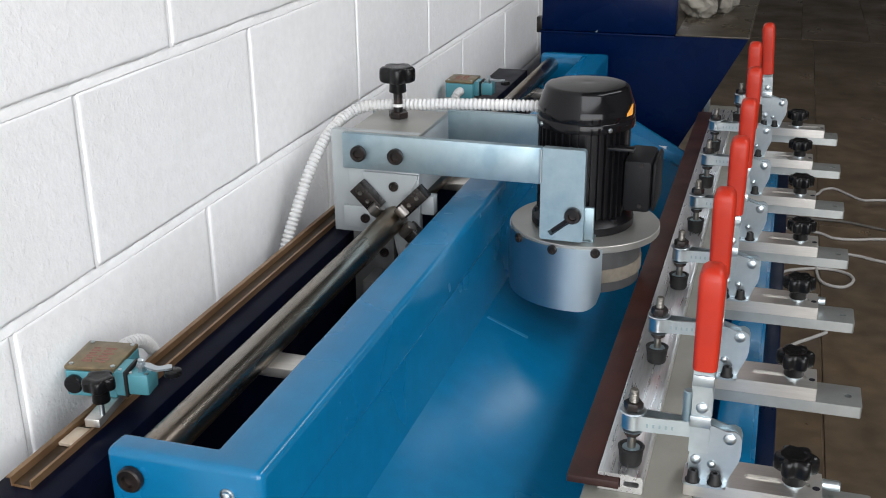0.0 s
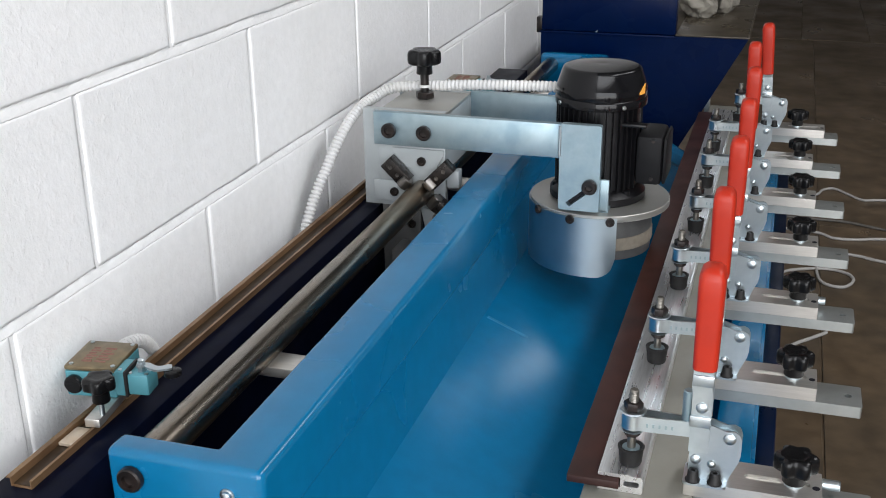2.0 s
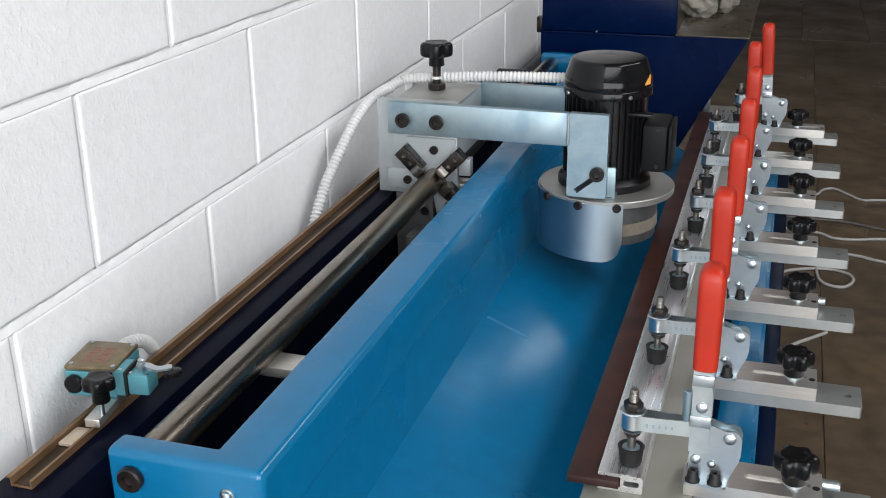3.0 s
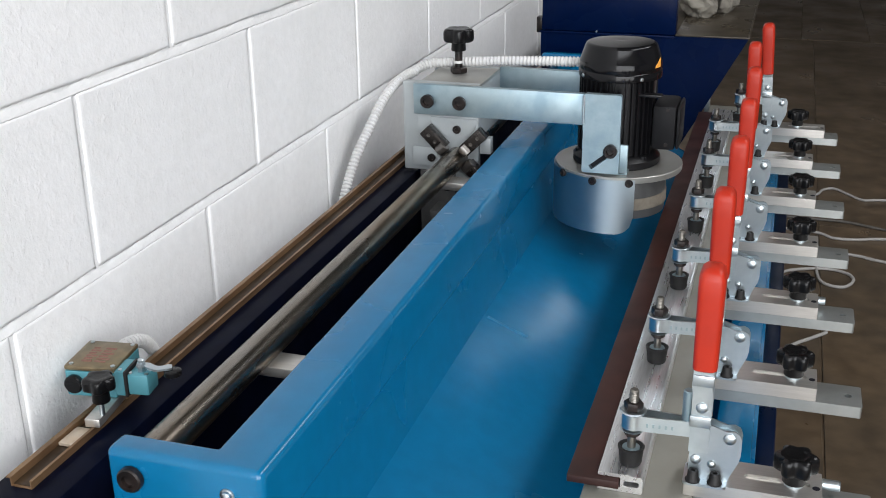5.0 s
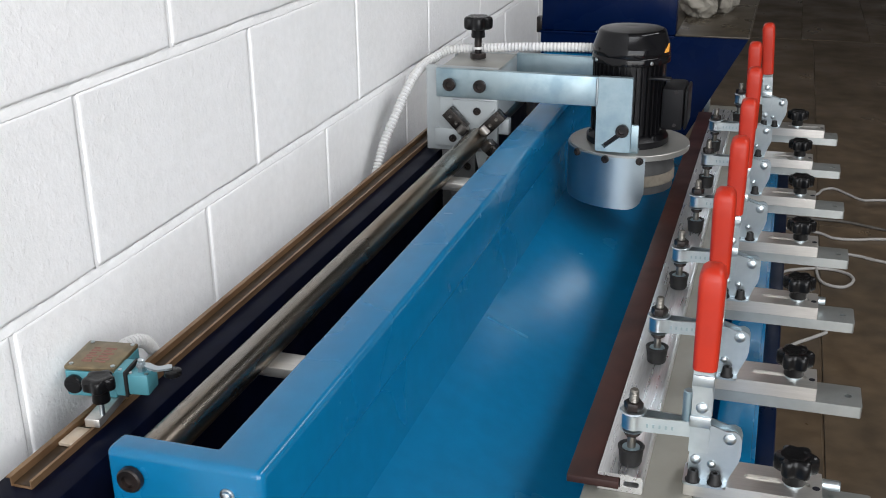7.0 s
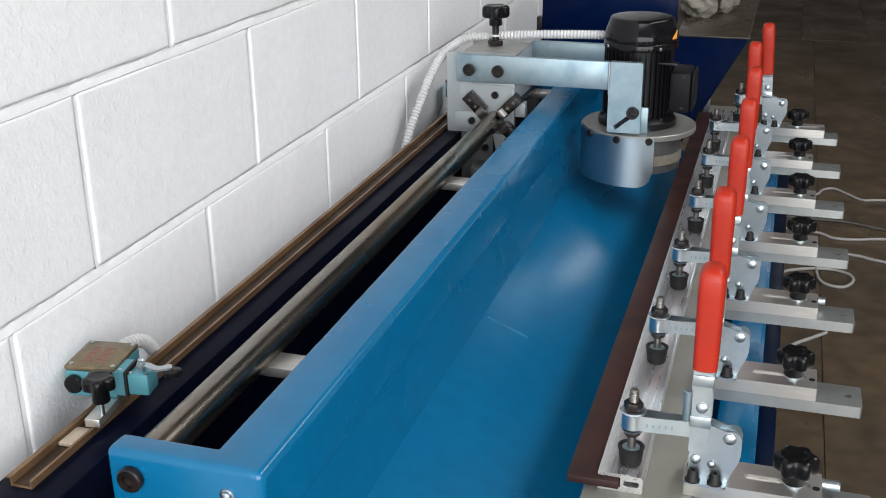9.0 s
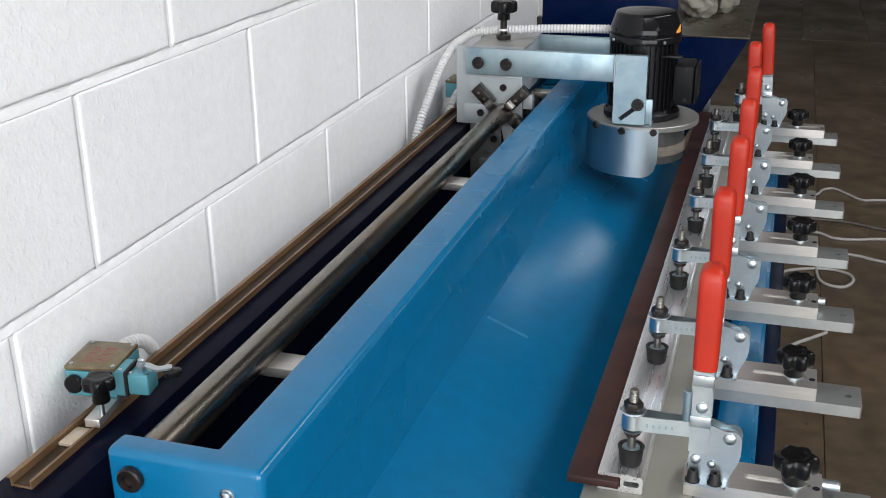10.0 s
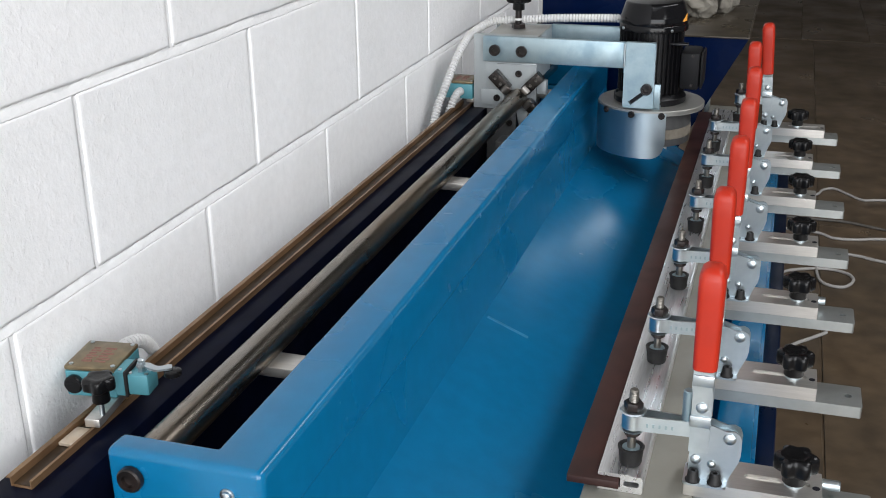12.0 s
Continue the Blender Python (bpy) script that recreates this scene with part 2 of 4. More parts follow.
def smooth_path(points, step):
    """Points along a smooth line through the given ones, step metres apart."""
    pts = [Vector(p) for p in points]
    ext = [2 * pts[0] - pts[1], *pts, 2 * pts[-1] - pts[-2]]
    dense = []
    for i in range(1, len(ext) - 2):
        a, b, c, d = ext[i - 1:i + 3]
        for k in range(40):
            t = k / 40
            dense.append(0.5 * (2 * b + (c - a) * t + (2 * a - 5 * b + 4 * c - d) * t * t + (3 * b - a - 3 * c + d) * t ** 3))
    dense.append(pts[-1])
    out, left = [dense[0]], step
    for a, b in zip(dense, dense[1:]):
        n = (b - a).length
        while n >= left and n > 0:
            a = a + (b - a) * (left / n)
            out.append(a.copy())
            n = (b - a).length
            left = step
        left -= n
    return out


def hose(points, r, step, ridge=0.0, seg=12):
    """A tube along a smooth line, corrugated if ridge is given."""
    path = smooth_path(points, step)
    bm, rings = bmesh.new(), []
    side = Vector((0.3, 0.2, 1)).normalized()
    for i, p in enumerate(path):
        way = (path[min(i + 1, len(path) - 1)] - path[max(i - 1, 0)]).normalized()
        side = (side - way * side.dot(way)).normalized()
        up = way.cross(side)
        rad = r + (ridge * (1, 0.6, -1, 0.6)[i % 4] if ridge else 0)
        rings.append([bm.verts.new(p + rad * (side * math.cos(2 * math.pi * k / seg) + up * math.sin(2 * math.pi * k / seg))) for k in range(seg)])
    for a, b in zip(rings, rings[1:]):
        for k in range(seg):
            bm.faces.new((a[k], a[(k + 1) % seg], b[(k + 1) % seg], b[k]))
    bm.faces.new(rings[0])
    bm.faces.new(rings[-1])
    return bm


def socket_bolt(name, at, axis, r, h, parent, mat=None, label=""):
    """A cap screw with a recessed socket, its head standing on at along axis."""
    prof = [(r * 0.94, 0), (r, h * 0.1), (r, h * 0.8), (r * 0.88, h), (r * 0.52, h), (r * 0.46, h * 0.55), (0, h * 0.5)]
    return part(name, lathe(prof, at, axis, 18), mat or M_BOLT, parent, label)


def hex_nut(at, r, h, bm=None):
    return lathe([(r * 0.92, 0), (r, h * 0.12), (r, h * 0.88), (r * 0.92, h)], at, (0, 0, 1), 6, bm)


def star_knob(name, at, r, parent, label="", stem=0.024, lobes=6, stem_r=None):
    """A lobed knob of black plastic; at is the foot of its stem."""
    x, y, z = at
    sr = stem_r or r * 0.5
    bm = lathe([(sr * 0.95, 0), (sr, 0.001), (sr * 0.95, stem * 0.7), (sr * 1.15, stem)], at, (0, 0, 1), 24)
    seg, rings = 60, []
    head = ((0.82, 0), (0.96, 0.0018), (1.0, 0.005), (1.0, 0.0125), (0.965, 0.0158), (0.86, 0.0176), (0.62, 0.0182), (0.52, 0.0176), (0.3, 0.0174))
    for f, h in head:
        ring = []
        for i in range(seg):
            a = 2 * math.pi * i / seg
            wave = 1 - 0.12 * (1 - math.cos(lobes * a)) ** 1.3 / 1.23 * min(1, f * 1.1)
            ring.append(bm.verts.new((x + r * f * wave * math.cos(a), y + r * f * wave * math.sin(a), z + stem * 0.9 + h * r / 0.021)))
        rings.append(ring)
    for a, b in zip(rings, rings[1:]):
        for i in range(seg):
            bm.faces.new((a[i], a[(i + 1) % seg], b[(i + 1) % seg], b[i]))
    bm.faces.new(rings[0])
    bm.faces.new(rings[-1])
    return part(name, bm, M_BLACK, parent, label)


# ---- the hall ----
def slab(name, lo, hi, mat, label, category):
    return tagged(part(name, box(lo, hi, 0), mat, None, label, smooth=False), category=category, kind="structure")


WALL_L, COURSE = 0.3841, 0.2
PHASE = (0.0, 0.62, 0.12, 0.55)          # shift of the upright joints, course by course
wall = slab("wall_west", (-0.22, -3.8, 0), (-0.0022, 12, 4.6), M_MORTAR, "white-painted concrete block wall with thick paint", "wall")
# north and east walls are added, out of view
slab("wall_north", (-0.22, 12, 0), (7.2, 12.2, 4.6), M_UNSEEN_WALL, "unseen dark wall closing the far end of the hall", "wall")
slab("wall_east", (7.0, -3.8, 0), (7.2, 12, 4.6), M_UNSEEN_WALL, "unseen dark side wall closing the hall", "wall")
# unseen roof; its opening lets the added overhead light through
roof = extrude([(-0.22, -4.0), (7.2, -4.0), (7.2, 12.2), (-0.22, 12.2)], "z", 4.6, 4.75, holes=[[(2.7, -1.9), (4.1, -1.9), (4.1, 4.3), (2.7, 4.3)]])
tagged(part("ceiling", roof, M_CEIL, None, "unseen grey hall ceiling with a long opening for the added overhead light", smooth=False), category="ceiling", kind="structure")
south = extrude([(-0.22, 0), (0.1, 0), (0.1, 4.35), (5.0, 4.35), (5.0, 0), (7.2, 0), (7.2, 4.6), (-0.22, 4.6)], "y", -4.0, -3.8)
tagged(part("wall_south", south, M_UNSEEN_WALL, None, "unseen dark wall round a wide open door behind the camera", smooth=False), category="wall", kind="structure")
tagged(part("ground", box((-60, -90, -0.3), (60, 60, -0.06), 0), M_FLOOR, None, "bare ground outside the hall"), category="ground", kind="structure")
floor = slab("floor", (-0.22, -4.0, -0.055), (7.2, 12.2, -0.004), M_FLOOR, "worn brown concrete floor with saw-cut joints", "floor")

# ---- the grinding machine ----
MZ = 0.949                                # top of the blue frame
Y0, Y1 = -0.235, 1.53
mach = thing("grinding_machine", (0.36, 0.65, 0), "light blue steel squeegee grinding machine on a navy base", "machine")
frame_bm = extrude([(0.153, Y0), (0.3032, Y0), (0.3032, Y1), (0.153, Y1), (0.153, Y1 - 0.03), (0.2465, Y1 - 0.03), (0.2465, Y0 + 0.03), (0.153, Y0 + 0.03)], "z", 0.876, MZ)
bmesh.ops.recalc_face_normals(frame_bm, faces=frame_bm.faces)
sharp = [e for e in frame_bm.edges if len(e.link_faces) == 2 and e.calc_face_angle(0) > 0.5]
bmesh.ops.bevel(frame_bm, geom=sharp, offset=0.0075, segments=4, profile=0.5, affect="EDGES")
part("top_frame", frame_bm, M_BLUE, mach, "welded light blue beam and end plates")
for ya, yb in ((Y0 + 0.001, Y0 + 0.029), (Y1 - 0.029, Y1 - 0.001)):
    part("end_plate", box((0.155, ya, 0.70), (0.300, yb, 0.8755), 0.002), M_BLUE, mach)
CREASE_X, CREASE_Z, FLOOR_SLOPE = 0.3127, 0.798, 0.425
part("trough_wall", extrude([(0.289, 0.8775), (0.3008, 0.8775), (CREASE_X, CREASE_Z - 0.001), (CREASE_X - 0.012, CREASE_Z - 0.006)], "y", Y0 + 0.01, Y1), M_BLUE, mach)
low_z = CREASE_Z - FLOOR_SLOPE * (0.686 - CREASE_X)
part("trough_floor", extrude([(CREASE_X - 0.004, CREASE_Z - 0.006), (CREASE_X - 0.0005, CREASE_Z), (0.686, low_z), (0.686, low_z - 0.006)], "y", Y0 + 0.01, Y1), M_BLUE, mach)
seam = []
for x in (0.318, 0.376):
    z = CREASE_Z - FLOOR_SLOPE * (x - CREASE_X)
    seam.append((x, z - 0.0003, z + 0.0005))
part("weld_seam", extrude([(seam[0][0], seam[0][1]), (seam[1][0], seam[1][1]), (seam[1][0], seam[1][2]), (seam[0][0], seam[0][2])], "y", 0.424, 0.430), M_SCUFF, mach, "pale scuffed weld line")
# far end closes the trough; the unseen near one is added to shade it
for ya in (Y0 + 0.012, Y1 - 0.012):
    part("trough_end", extrude([(0.304, 0.70), (0.304, 0.835), (0.36, 0.806), (0.47, 0.745), (0.686, 0.63), (0.686, 0.50)], "y", ya, ya + 0.012), M_BLUE, mach)
part("side_panel", box((0.681, Y0 + 0.02, 0.45), (0.694, Y1, 0.742), 0.001), M_BLUE, mach)
part("side_flange", box((0.645, Y0 + 0.02, 0.7425), (0.689, Y1, 0.750), 0.0015), M_BLUE, mach)
part("support_beam", box((0.034, Y0 - 0.25, 0.69), (0.1045, Y1 + 0.05, 0.8925), 0.003), M_NAVY_DULL, mach, "dusty dark navy steel beam")
# deep void under the rod: its shade is in the base's colour
part("base_frame", box((0.034, Y0 + 0.02, 0.50), (0.29, Y1 - 0.02, 0.70), 0.004), M_GAP_BLACK, mach, "base under the guide rod, near-black for the shade of the deep gap")
part("lower_rail", box((0.6945, Y0 + 0.02, 0.20), (0.718, Y1, 0.70), 0.003), M_NAVY_RAIL, mach, "navy painted lower rail")
for lx in (0.05, 0.63):
    for ly in (Y0 + 0.05, Y1 - 0.12):
        part("leg", box((lx, ly, 0.0), (lx + 0.07, ly + 0.07, 0.55), 0.003), M_NAVY, mach)
rod_part = part("guide_rod", rod((0.177, Y0 + 0.028, 0.924), (0.177, Y1 - 0.028, 0.924), 0.0175, 40), M_ROD, mach, "polished steel guide rod with brown stains")
for by in (0.018, 0.662, 1.29):
    part("rod_bracket", box((0.178, by - 0.018, 0.902), (0.2515, by + 0.018, 0.914), 0.0015), M_ALU, mach, "bright flat steel bracket")
    part("bracket_post", box((0.208, by - 0.014, 0.70), (0.232, by + 0.014, 0.902), 0.001), M_GAP_BLACK, mach)
socket_bolt("rod_bolt", (0.1785, Y0 - 0.0005, 0.924), (0, -1, 0), 0.0118, 0.008, mach)
part("plate_bolt", lathe([(0.0068, 0), (0.0068, 0.0012), (0.005, 0.0016), (0.0045, 0.004), (0.002, 0.005), (0, 0.0052)], (0.269, Y0, 0.9225), (0, -1, 0), 20), M_ZINC_BRIGHT, mach, "bright zinc dome bolt")
part("small_label", box((0.418, Y1 - 0.0145, 0.735), (0.446, Y1 - 0.0122, 0.7485), 0), M_PAPER, mach, "small white sticker")


def hat_rail(x0, x1, a, b, z0, z1, t):
    """A pressed rail: a trough from a to b with a broad and a narrow outward flange."""
    return [(x0, z1), (a, z1), (a, z0 + t), (b, z0 + t), (b, z1), (x1, z1), (x1, z1 - t), (b + t, z1 - t), (b + t, z0), (a - t, z0), (a - t, z1 - t), (x0, z1 - t)]


channel = thing("cable_channel", (0.06, 0.5, 0.8928), "brown passivated steel strut channel lying on the navy beam", "channel")
part("rail", extrude(hat_rail(0.0465, 0.0748, 0.0520, 0.0718, 0.8928, 0.9020, 0.0012), "y", -0.238, 1.22), M_CHANNEL, channel)
# strip that makes the channel floor darker than its flanges
part("floor_strip", box((0.0522, -0.236, 0.89405), (0.0716, 1.219, 0.8946), 0), M_CHANNEL_FLOOR, channel, "dark brown strip along the channel floor")
part("end_stop", box((0.0528, -0.170, 0.8947), (0.0710, -0.139, 0.8985), 0.001), M_TAPE, channel, "small beige block")


# ---- limit switches ----
def limit_switch(y, flip, knob):
    s = -1 if flip else 1                 # which way the cable leaves
    sw = thing("limit_switch", (0.06, y, 0.902), "teal limit switch with a tan cover and roller lever", "limit switch", "limit switches")
    back = 0.011 if knob else 0.0
    lo, hi = sorted((y - 0.031 * s + back, y + 0.033 * s + back))
    sw.rotation_euler.z = radians(8 if knob else 0)
    sw.location.x -= 0.006 if knob else 0
    body = part("body", box((0.022, lo, 0.912), (0.080, hi, 0.9425), 0.002), M_TEAL, sw)
    part("cover", box((0.0215, lo + 0.0005, 0.9427), (0.080, hi - 0.0005, 0.948), 0.0015), M_COVERTAN, body, "tan metal cover")
    for k in range(6):
        for px, pw in ((0.036, (0.011, 0.009, 0.012, 0.008, 0.011, 0.007)[k]), (0.0505, (0.013, 0.015, 0.010, 0.014, 0.009, 0.012)[k])):
            part("print_bar", box((px, y + back - 0.018 + k * 0.0062, 0.9478), (px + pw, y + back - 0.0145 + k * 0.0062, 0.9484), 0), M_PINK, body, "faded red print")
    for cx, cy in ((0.028, lo + 0.006), (0.076, lo + 0.006), (0.028, hi - 0.006), (0.076, hi - 0.006)):
        part("screw", rod((cx, cy, 0.9475), (cx, cy, 0.9492), 0.0025, 10), M_ZINC_BRIGHT, body)
    part("neck", box((0.0802, y - 0.022, 0.917), (0.091, y + 0.010, 0.946), 0.0015), M_TEAL, sw)
    part("gasket", box((0.0912, y - 0.0228, 0.9165), (0.0945, y + 0.0108, 0.9465), 0.0005), M_RUBBER, sw, "black rubber gasket")
    part("head", box((0.0947, y - 0.022, 0.919), (0.1185, y + 0.005, 0.9435), 0.0025), M_TEAL, sw)
    arm_line = smooth_path([(0.103, y - 0.011, 0), (0.113, y - 0.0095, 0), (0.121, y - 0.0135, 0), (0.129, y - 0.0155, 0), (0.137, y - 0.0115, 0), (0.1425, y - 0.0095, 0)], 0.002)
    side_a, side_b = [], []
    for k, p in enumerate(arm_line):
        way = (arm_line[min(k + 1, len(arm_line) - 1)] - arm_line[max(k - 1, 0)]).normalized()
        w = 0.0044 if 3 < k < len(arm_line) - 4 else 0.0058 - 0.0009 * abs(2 - min(k, len(arm_line) - 1 - k))
        side_a.append((p.x - way.y * w, p.y + way.x * w))
        side_b.append((p.x + way.y * w, p.y - way.x * w))
    lever = part("lever", extrude(side_a + side_b[::-1], "z", 0.9485, 0.951), M_ZINC_BRIGHT, sw, "bright bent steel lever")
    part("lever_screw", lathe([(0.0036, 0), (0.0036, 0.003), (0.0024, 0.0042), (0, 0.0042)], (0.108, y - 0.011, 0.9540), (0, 0, 1), 12), M_ZINC_BRIGHT, sw)
    for hx, hy in ((0.098, y - 0.018), (0.098, y + 0.001), (0.1155, y - 0.018)):
        part("head_screw", rod((hx, hy, 0.943), (hx, hy, 0.9448), 0.0019, 10), M_ZINC_BRIGHT, sw)
    part("neck_screw", rod((0.0856, y - 0.017, 0.9455), (0.0856, y - 0.017, 0.9472), 0.0022, 10), M_ZINC_BRIGHT, sw)
    part("lever_nut", hex_nut((0.108, y - 0.011, 0.9435), 0.005, 0.0105), M_ZINC_BRIGHT, sw)
    part("roller", lathe([(0.008, 0), (0.0095, 0.001), (0.0095, 0.006), (0.008, 0.007)], (0.1435, y - 0.012, 0.941), (0, 0, 1), 24), M_BLACK, lever, "black roller")
    part("plug", lathe([(0.010, 0), (0.0105, 0.001), (0.0105, 0.006), (0.009, 0.0075)], (0.034, y - 0.032 * s + back, 0.929), (0, -s, 0), 24), M_BLACK, sw, "black plastic blanking plug") if knob else None
    part("clamp_block", box((0.0635, y - 0.066 * s if s > 0 else y - 0.02, 0.9022), (0.0805, y + 0.02 if s > 0 else y + 0.06, 0.912), 0.001), M_ALU, sw)
    if knob:
        part("knob_stem", rod((0.0785, y - 0.0535, 0.911), (0.0785, y - 0.0535, 0.930), 0.003, 12), M_ZINC_BRIGHT, sw)
        star_knob("knob", (0.0795, y - 0.0535, 0.928), 0.0178, sw, "black five-lobed knob", 0.016, 5, 0.0095)
        path = [(0.052, y + 0.042, 0.931), (0.054, y + 0.061, 0.934), (0.057, y + 0.085, 0.929), (0.058, y + 0.109, 0.915), (0.056, y + 0.130, 0.893), (0.052, y + 0.142, 0.880), (0.042, y + 0.148, 0.865), (0.036, y + 0.150, 0.82)]
    else:
        path = [(0.055, y - 0.036, 0.928), (0.053, y - 0.052, 0.926), (0.045, y - 0.066, 0.905), (0.037, y - 0.072, 0.87), (0.034, y - 0.074, 0.80)]
    part("conduit", hose(path, 0.0074, 0.0016, 0.0014), M_CONDUIT, sw, "white corrugated conduit")
    if knob:
        sw.scale = (0.92, 0.92, 0.92)
    return sw


limit_switch(-0.084, False, True)
limit_switch(1.222, True, False)

# ---- moving carriage ----
carriage = thing("grinding_carriage", (0.177, 0.46, 0.942), "zinc-plated carriage with a black motor, riding on the guide rod", "carriage")
CX, CY = 0.433, 0.528                     # wheel and motor axis
part("back_plate", box((0.083, 0.448, 0.896), (0.2125, 0.462, 1.046), 0.0015), M_GREYPAINT, carriage)
part("roller_plate", box((0.109, 0.4435, 0.934), (0.2135, 0.4478, 0.9935), 0.001), M_GREYPAINT, carriage)
part("rear_plate", box((0.095, 0.582, 0.965), (0.2125, 0.594, 1.046), 0.0015), M_GREYPAINT, carriage)
part("side_block", box((0.1115, 0.4625, 0.955), (0.2125, 0.5815, 1.040), 0.001), M_GREYPAINT, carriage)
part("top_cover", box((0.1095, 0.4425, 1.0402), (0.2135, 0.5815, 1.0455), 0.0012), M_PLATE, carriage, "dull ground steel cover plate")
part("foot_plate", box((0.100, 0.442, 0.905), (0.148, 0.4475, 0.937), 0.001), M_GREYPAINT, carriage)
part("side_tab", box((0.2135, 0.452, 0.930), (0.232, 0.470, 0.957), 0.001), M_GREYPAINT, carriage)
part("front_arm", box((0.1065, 0.4305, 0.9965), (0.3885, 0.4424, 1.0465), 0.0012), M_ZINC, carriage)
part("rear_arm", box((0.2128, 0.586, 1.000), (0.44, 0.597, 1.047), 0.0012), M_ZINC, carriage)
part("cross_piece", box((0.385, 0.4425, 0.985), (0.398, 0.4565, 1.04), 0.001), M_ZINC, carriage)
part("arm_end", extrude(rounded(0.3886, 0.9205, 0.4475, 1.0475, 0.004), "y", 0.4285, 0.4405,
                        holes=[[(0.3995, 0.9320), (0.4045, 0.9260), (0.4360, 0.9520), (0.4320, 0.9590)]]), M_ZINC, carriage)
# black sheet behind the slot stands for its shade
part("slot_shade", box((0.395, 0.4408, 0.92), (0.436, 0.4425, 0.965), 0), M_GAP_BLACK, carriage, "black sheet standing for the shade in the arm's slot")
part("weld_bead", rod((0.3886, 0.4285, 1.0), (0.3886, 0.4285, 1.045), 0.0022, 10), M_ZINC_BRIGHT, carriage)
part("angle_bracket", box((0.433, 0.4408, 0.9165), (0.4595, 0.4468, 0.966), 0.002), M_ZINC, carriage)
part("angle_foot", box((0.398, 0.4408, 0.9165), (0.4595, 0.475, 0.921), 0.001), M_ZINC, carriage)
for bx in (0.1315, 0.1860):
    socket_bolt("arm_bolt", (bx, 0.4303, 1.0195), (0, -1, 0), 0.0112, 0.008, carriage)
socket_bolt("slot_bolt", (0.4340, 0.4283, 0.9590), (0, -1, 0), 0.0110, 0.010, carriage)

# rollers that ride on the rod
part("roller_face", extrude([(0.133, 0.9905), (0.2125, 0.9905), (0.2125, 0.984), (0.200, 0.962), (0.154, 0.962), (0.133, 0.984)], "y", 0.4395, 0.4433), M_GREYPAINT, carriage)
for sgn in (-1, 1):
    out = Vector((sgn, 0, 1)).normalized()
    along = Vector((out.z, 0, -out.x))
    c = Vector((0.177, 0.4285, 0.924)) + out * 0.0475
    turn = Matrix.Rotation(radians(45 * sgn), 3, "Y")
    br = part("roller_bracket", box(c - Vector((0.0105, 0.0105, 0.0225)), c + Vector((0.0105, 0.0105, 0.0225)), 0.0012, turn=turn), M_BLACKSTEEL, carriage, "dark steel roller holder")
    ctr = Vector((0.177, 0.4215, 0.924)) + out * 0.0275
    part("roller", rod(ctr - along * 0.0085, ctr + along * 0.0085, 0.0095, 20, 0.001), M_ROLLER, br, "bright steel roller")
    for k in (-0.4, 1):
        hole = c + Vector((0, -0.0104, 0)) + out * 0.011 * k
        part("screw", lathe([(0.0032, 0), (0.003, 0.0012), (0.0014, 0.0012), (0, 0.0004)], hole, (0, -1, 0), 12), M_ROLLER, br)
low = Vector((0.2135, 0.428, 0.905))
lb = part("lower_bracket", box(low - Vector((0.010, 0.012, 0.019)), low + Vector((0.010, 0.012, 0.019)), 0.0015, turn=Matrix.Rotation(radians(-48), 3, "Y")), M_BLACKSTEEL, carriage, "dark holder of the lower roller")
part("lower_roller", rod(low + Vector((-0.018, -0.006, 0.0035)), low + Vector((-0.004, -0.006, 0.019)), 0.0085, 20, 0.001), M_ROLLER, lb, "worn steel roller under the rod")
part("lower_screw", lathe([(0.005, 0), (0.005, 0.004), (0.003, 0.005), (0, 0.003)], low + Vector((-0.006, -0.012, -0.010)), (0, -1, 0), 14), M_ROLLER, lb)
part("lower_arm", box((0.178, 0.452, 0.82), (0.205, 0.466, 0.90), 0.001, turn=Matrix.Rotation(radians(-12), 3, "Y")), M_GREYPAINT, carriage)
part("lower_link", box((0.192, 0.440, 0.868), (0.230, 0.450, 0.892), 0.001, turn=Matrix.Rotation(radians(-40), 3, "Y")), M_GREYPAINT, carriage)
part("hanger_plate", box((0.110, 0.4495, 0.775), (0.172, 0.4615, 0.8955), 0.0015), M_HUB, carriage)
part("hanger_strip", box((0.142, 0.398, 0.790), (0.158, 0.449, 0.842), 0.0015), M_HUB, carriage)
for hx, hz in ((0.158, 0.868), (0.124, 0.850)):
    socket_bolt("hanger_bolt", (hx, 0.4493, hz), (0, -1, 0), 0.0068, 0.006, carriage)
socket_bolt("roller_bolt", (0.1785, 0.4393, 0.9725), (0, -1, 0), 0.0068, 0.005, carriage)
socket_bolt("foot_bolt", (0.1335, 0.4418, 0.9205), (0, -1, 0), 0.0068, 0.005, carriage)

# height knob on the cover
part("knob_nut", hex_nut((0.154, 0.533, 1.0455), 0.0145, 0.010), M_BOLT, carriage)
part("knob_spindle", rod((0.154, 0.533, 1.046), (0.154, 0.533, 1.092), 0.0066, 20), M_BOLT, carriage)
star_knob("height_knob", (0.154, 0.533, 1.0835), 0.0265, carriage, "black lobed knob", 0.0165, 5, 0.0125)
part("cable_tie", lathe([(0.0066, 0), (0.0084, 0), (0.0084, 0.004), (0.0066, 0.004)], (0.154, 0.533, 1.0625), (0, 0, 1), 20), M_CONDUIT, carriage, "white cable tie")
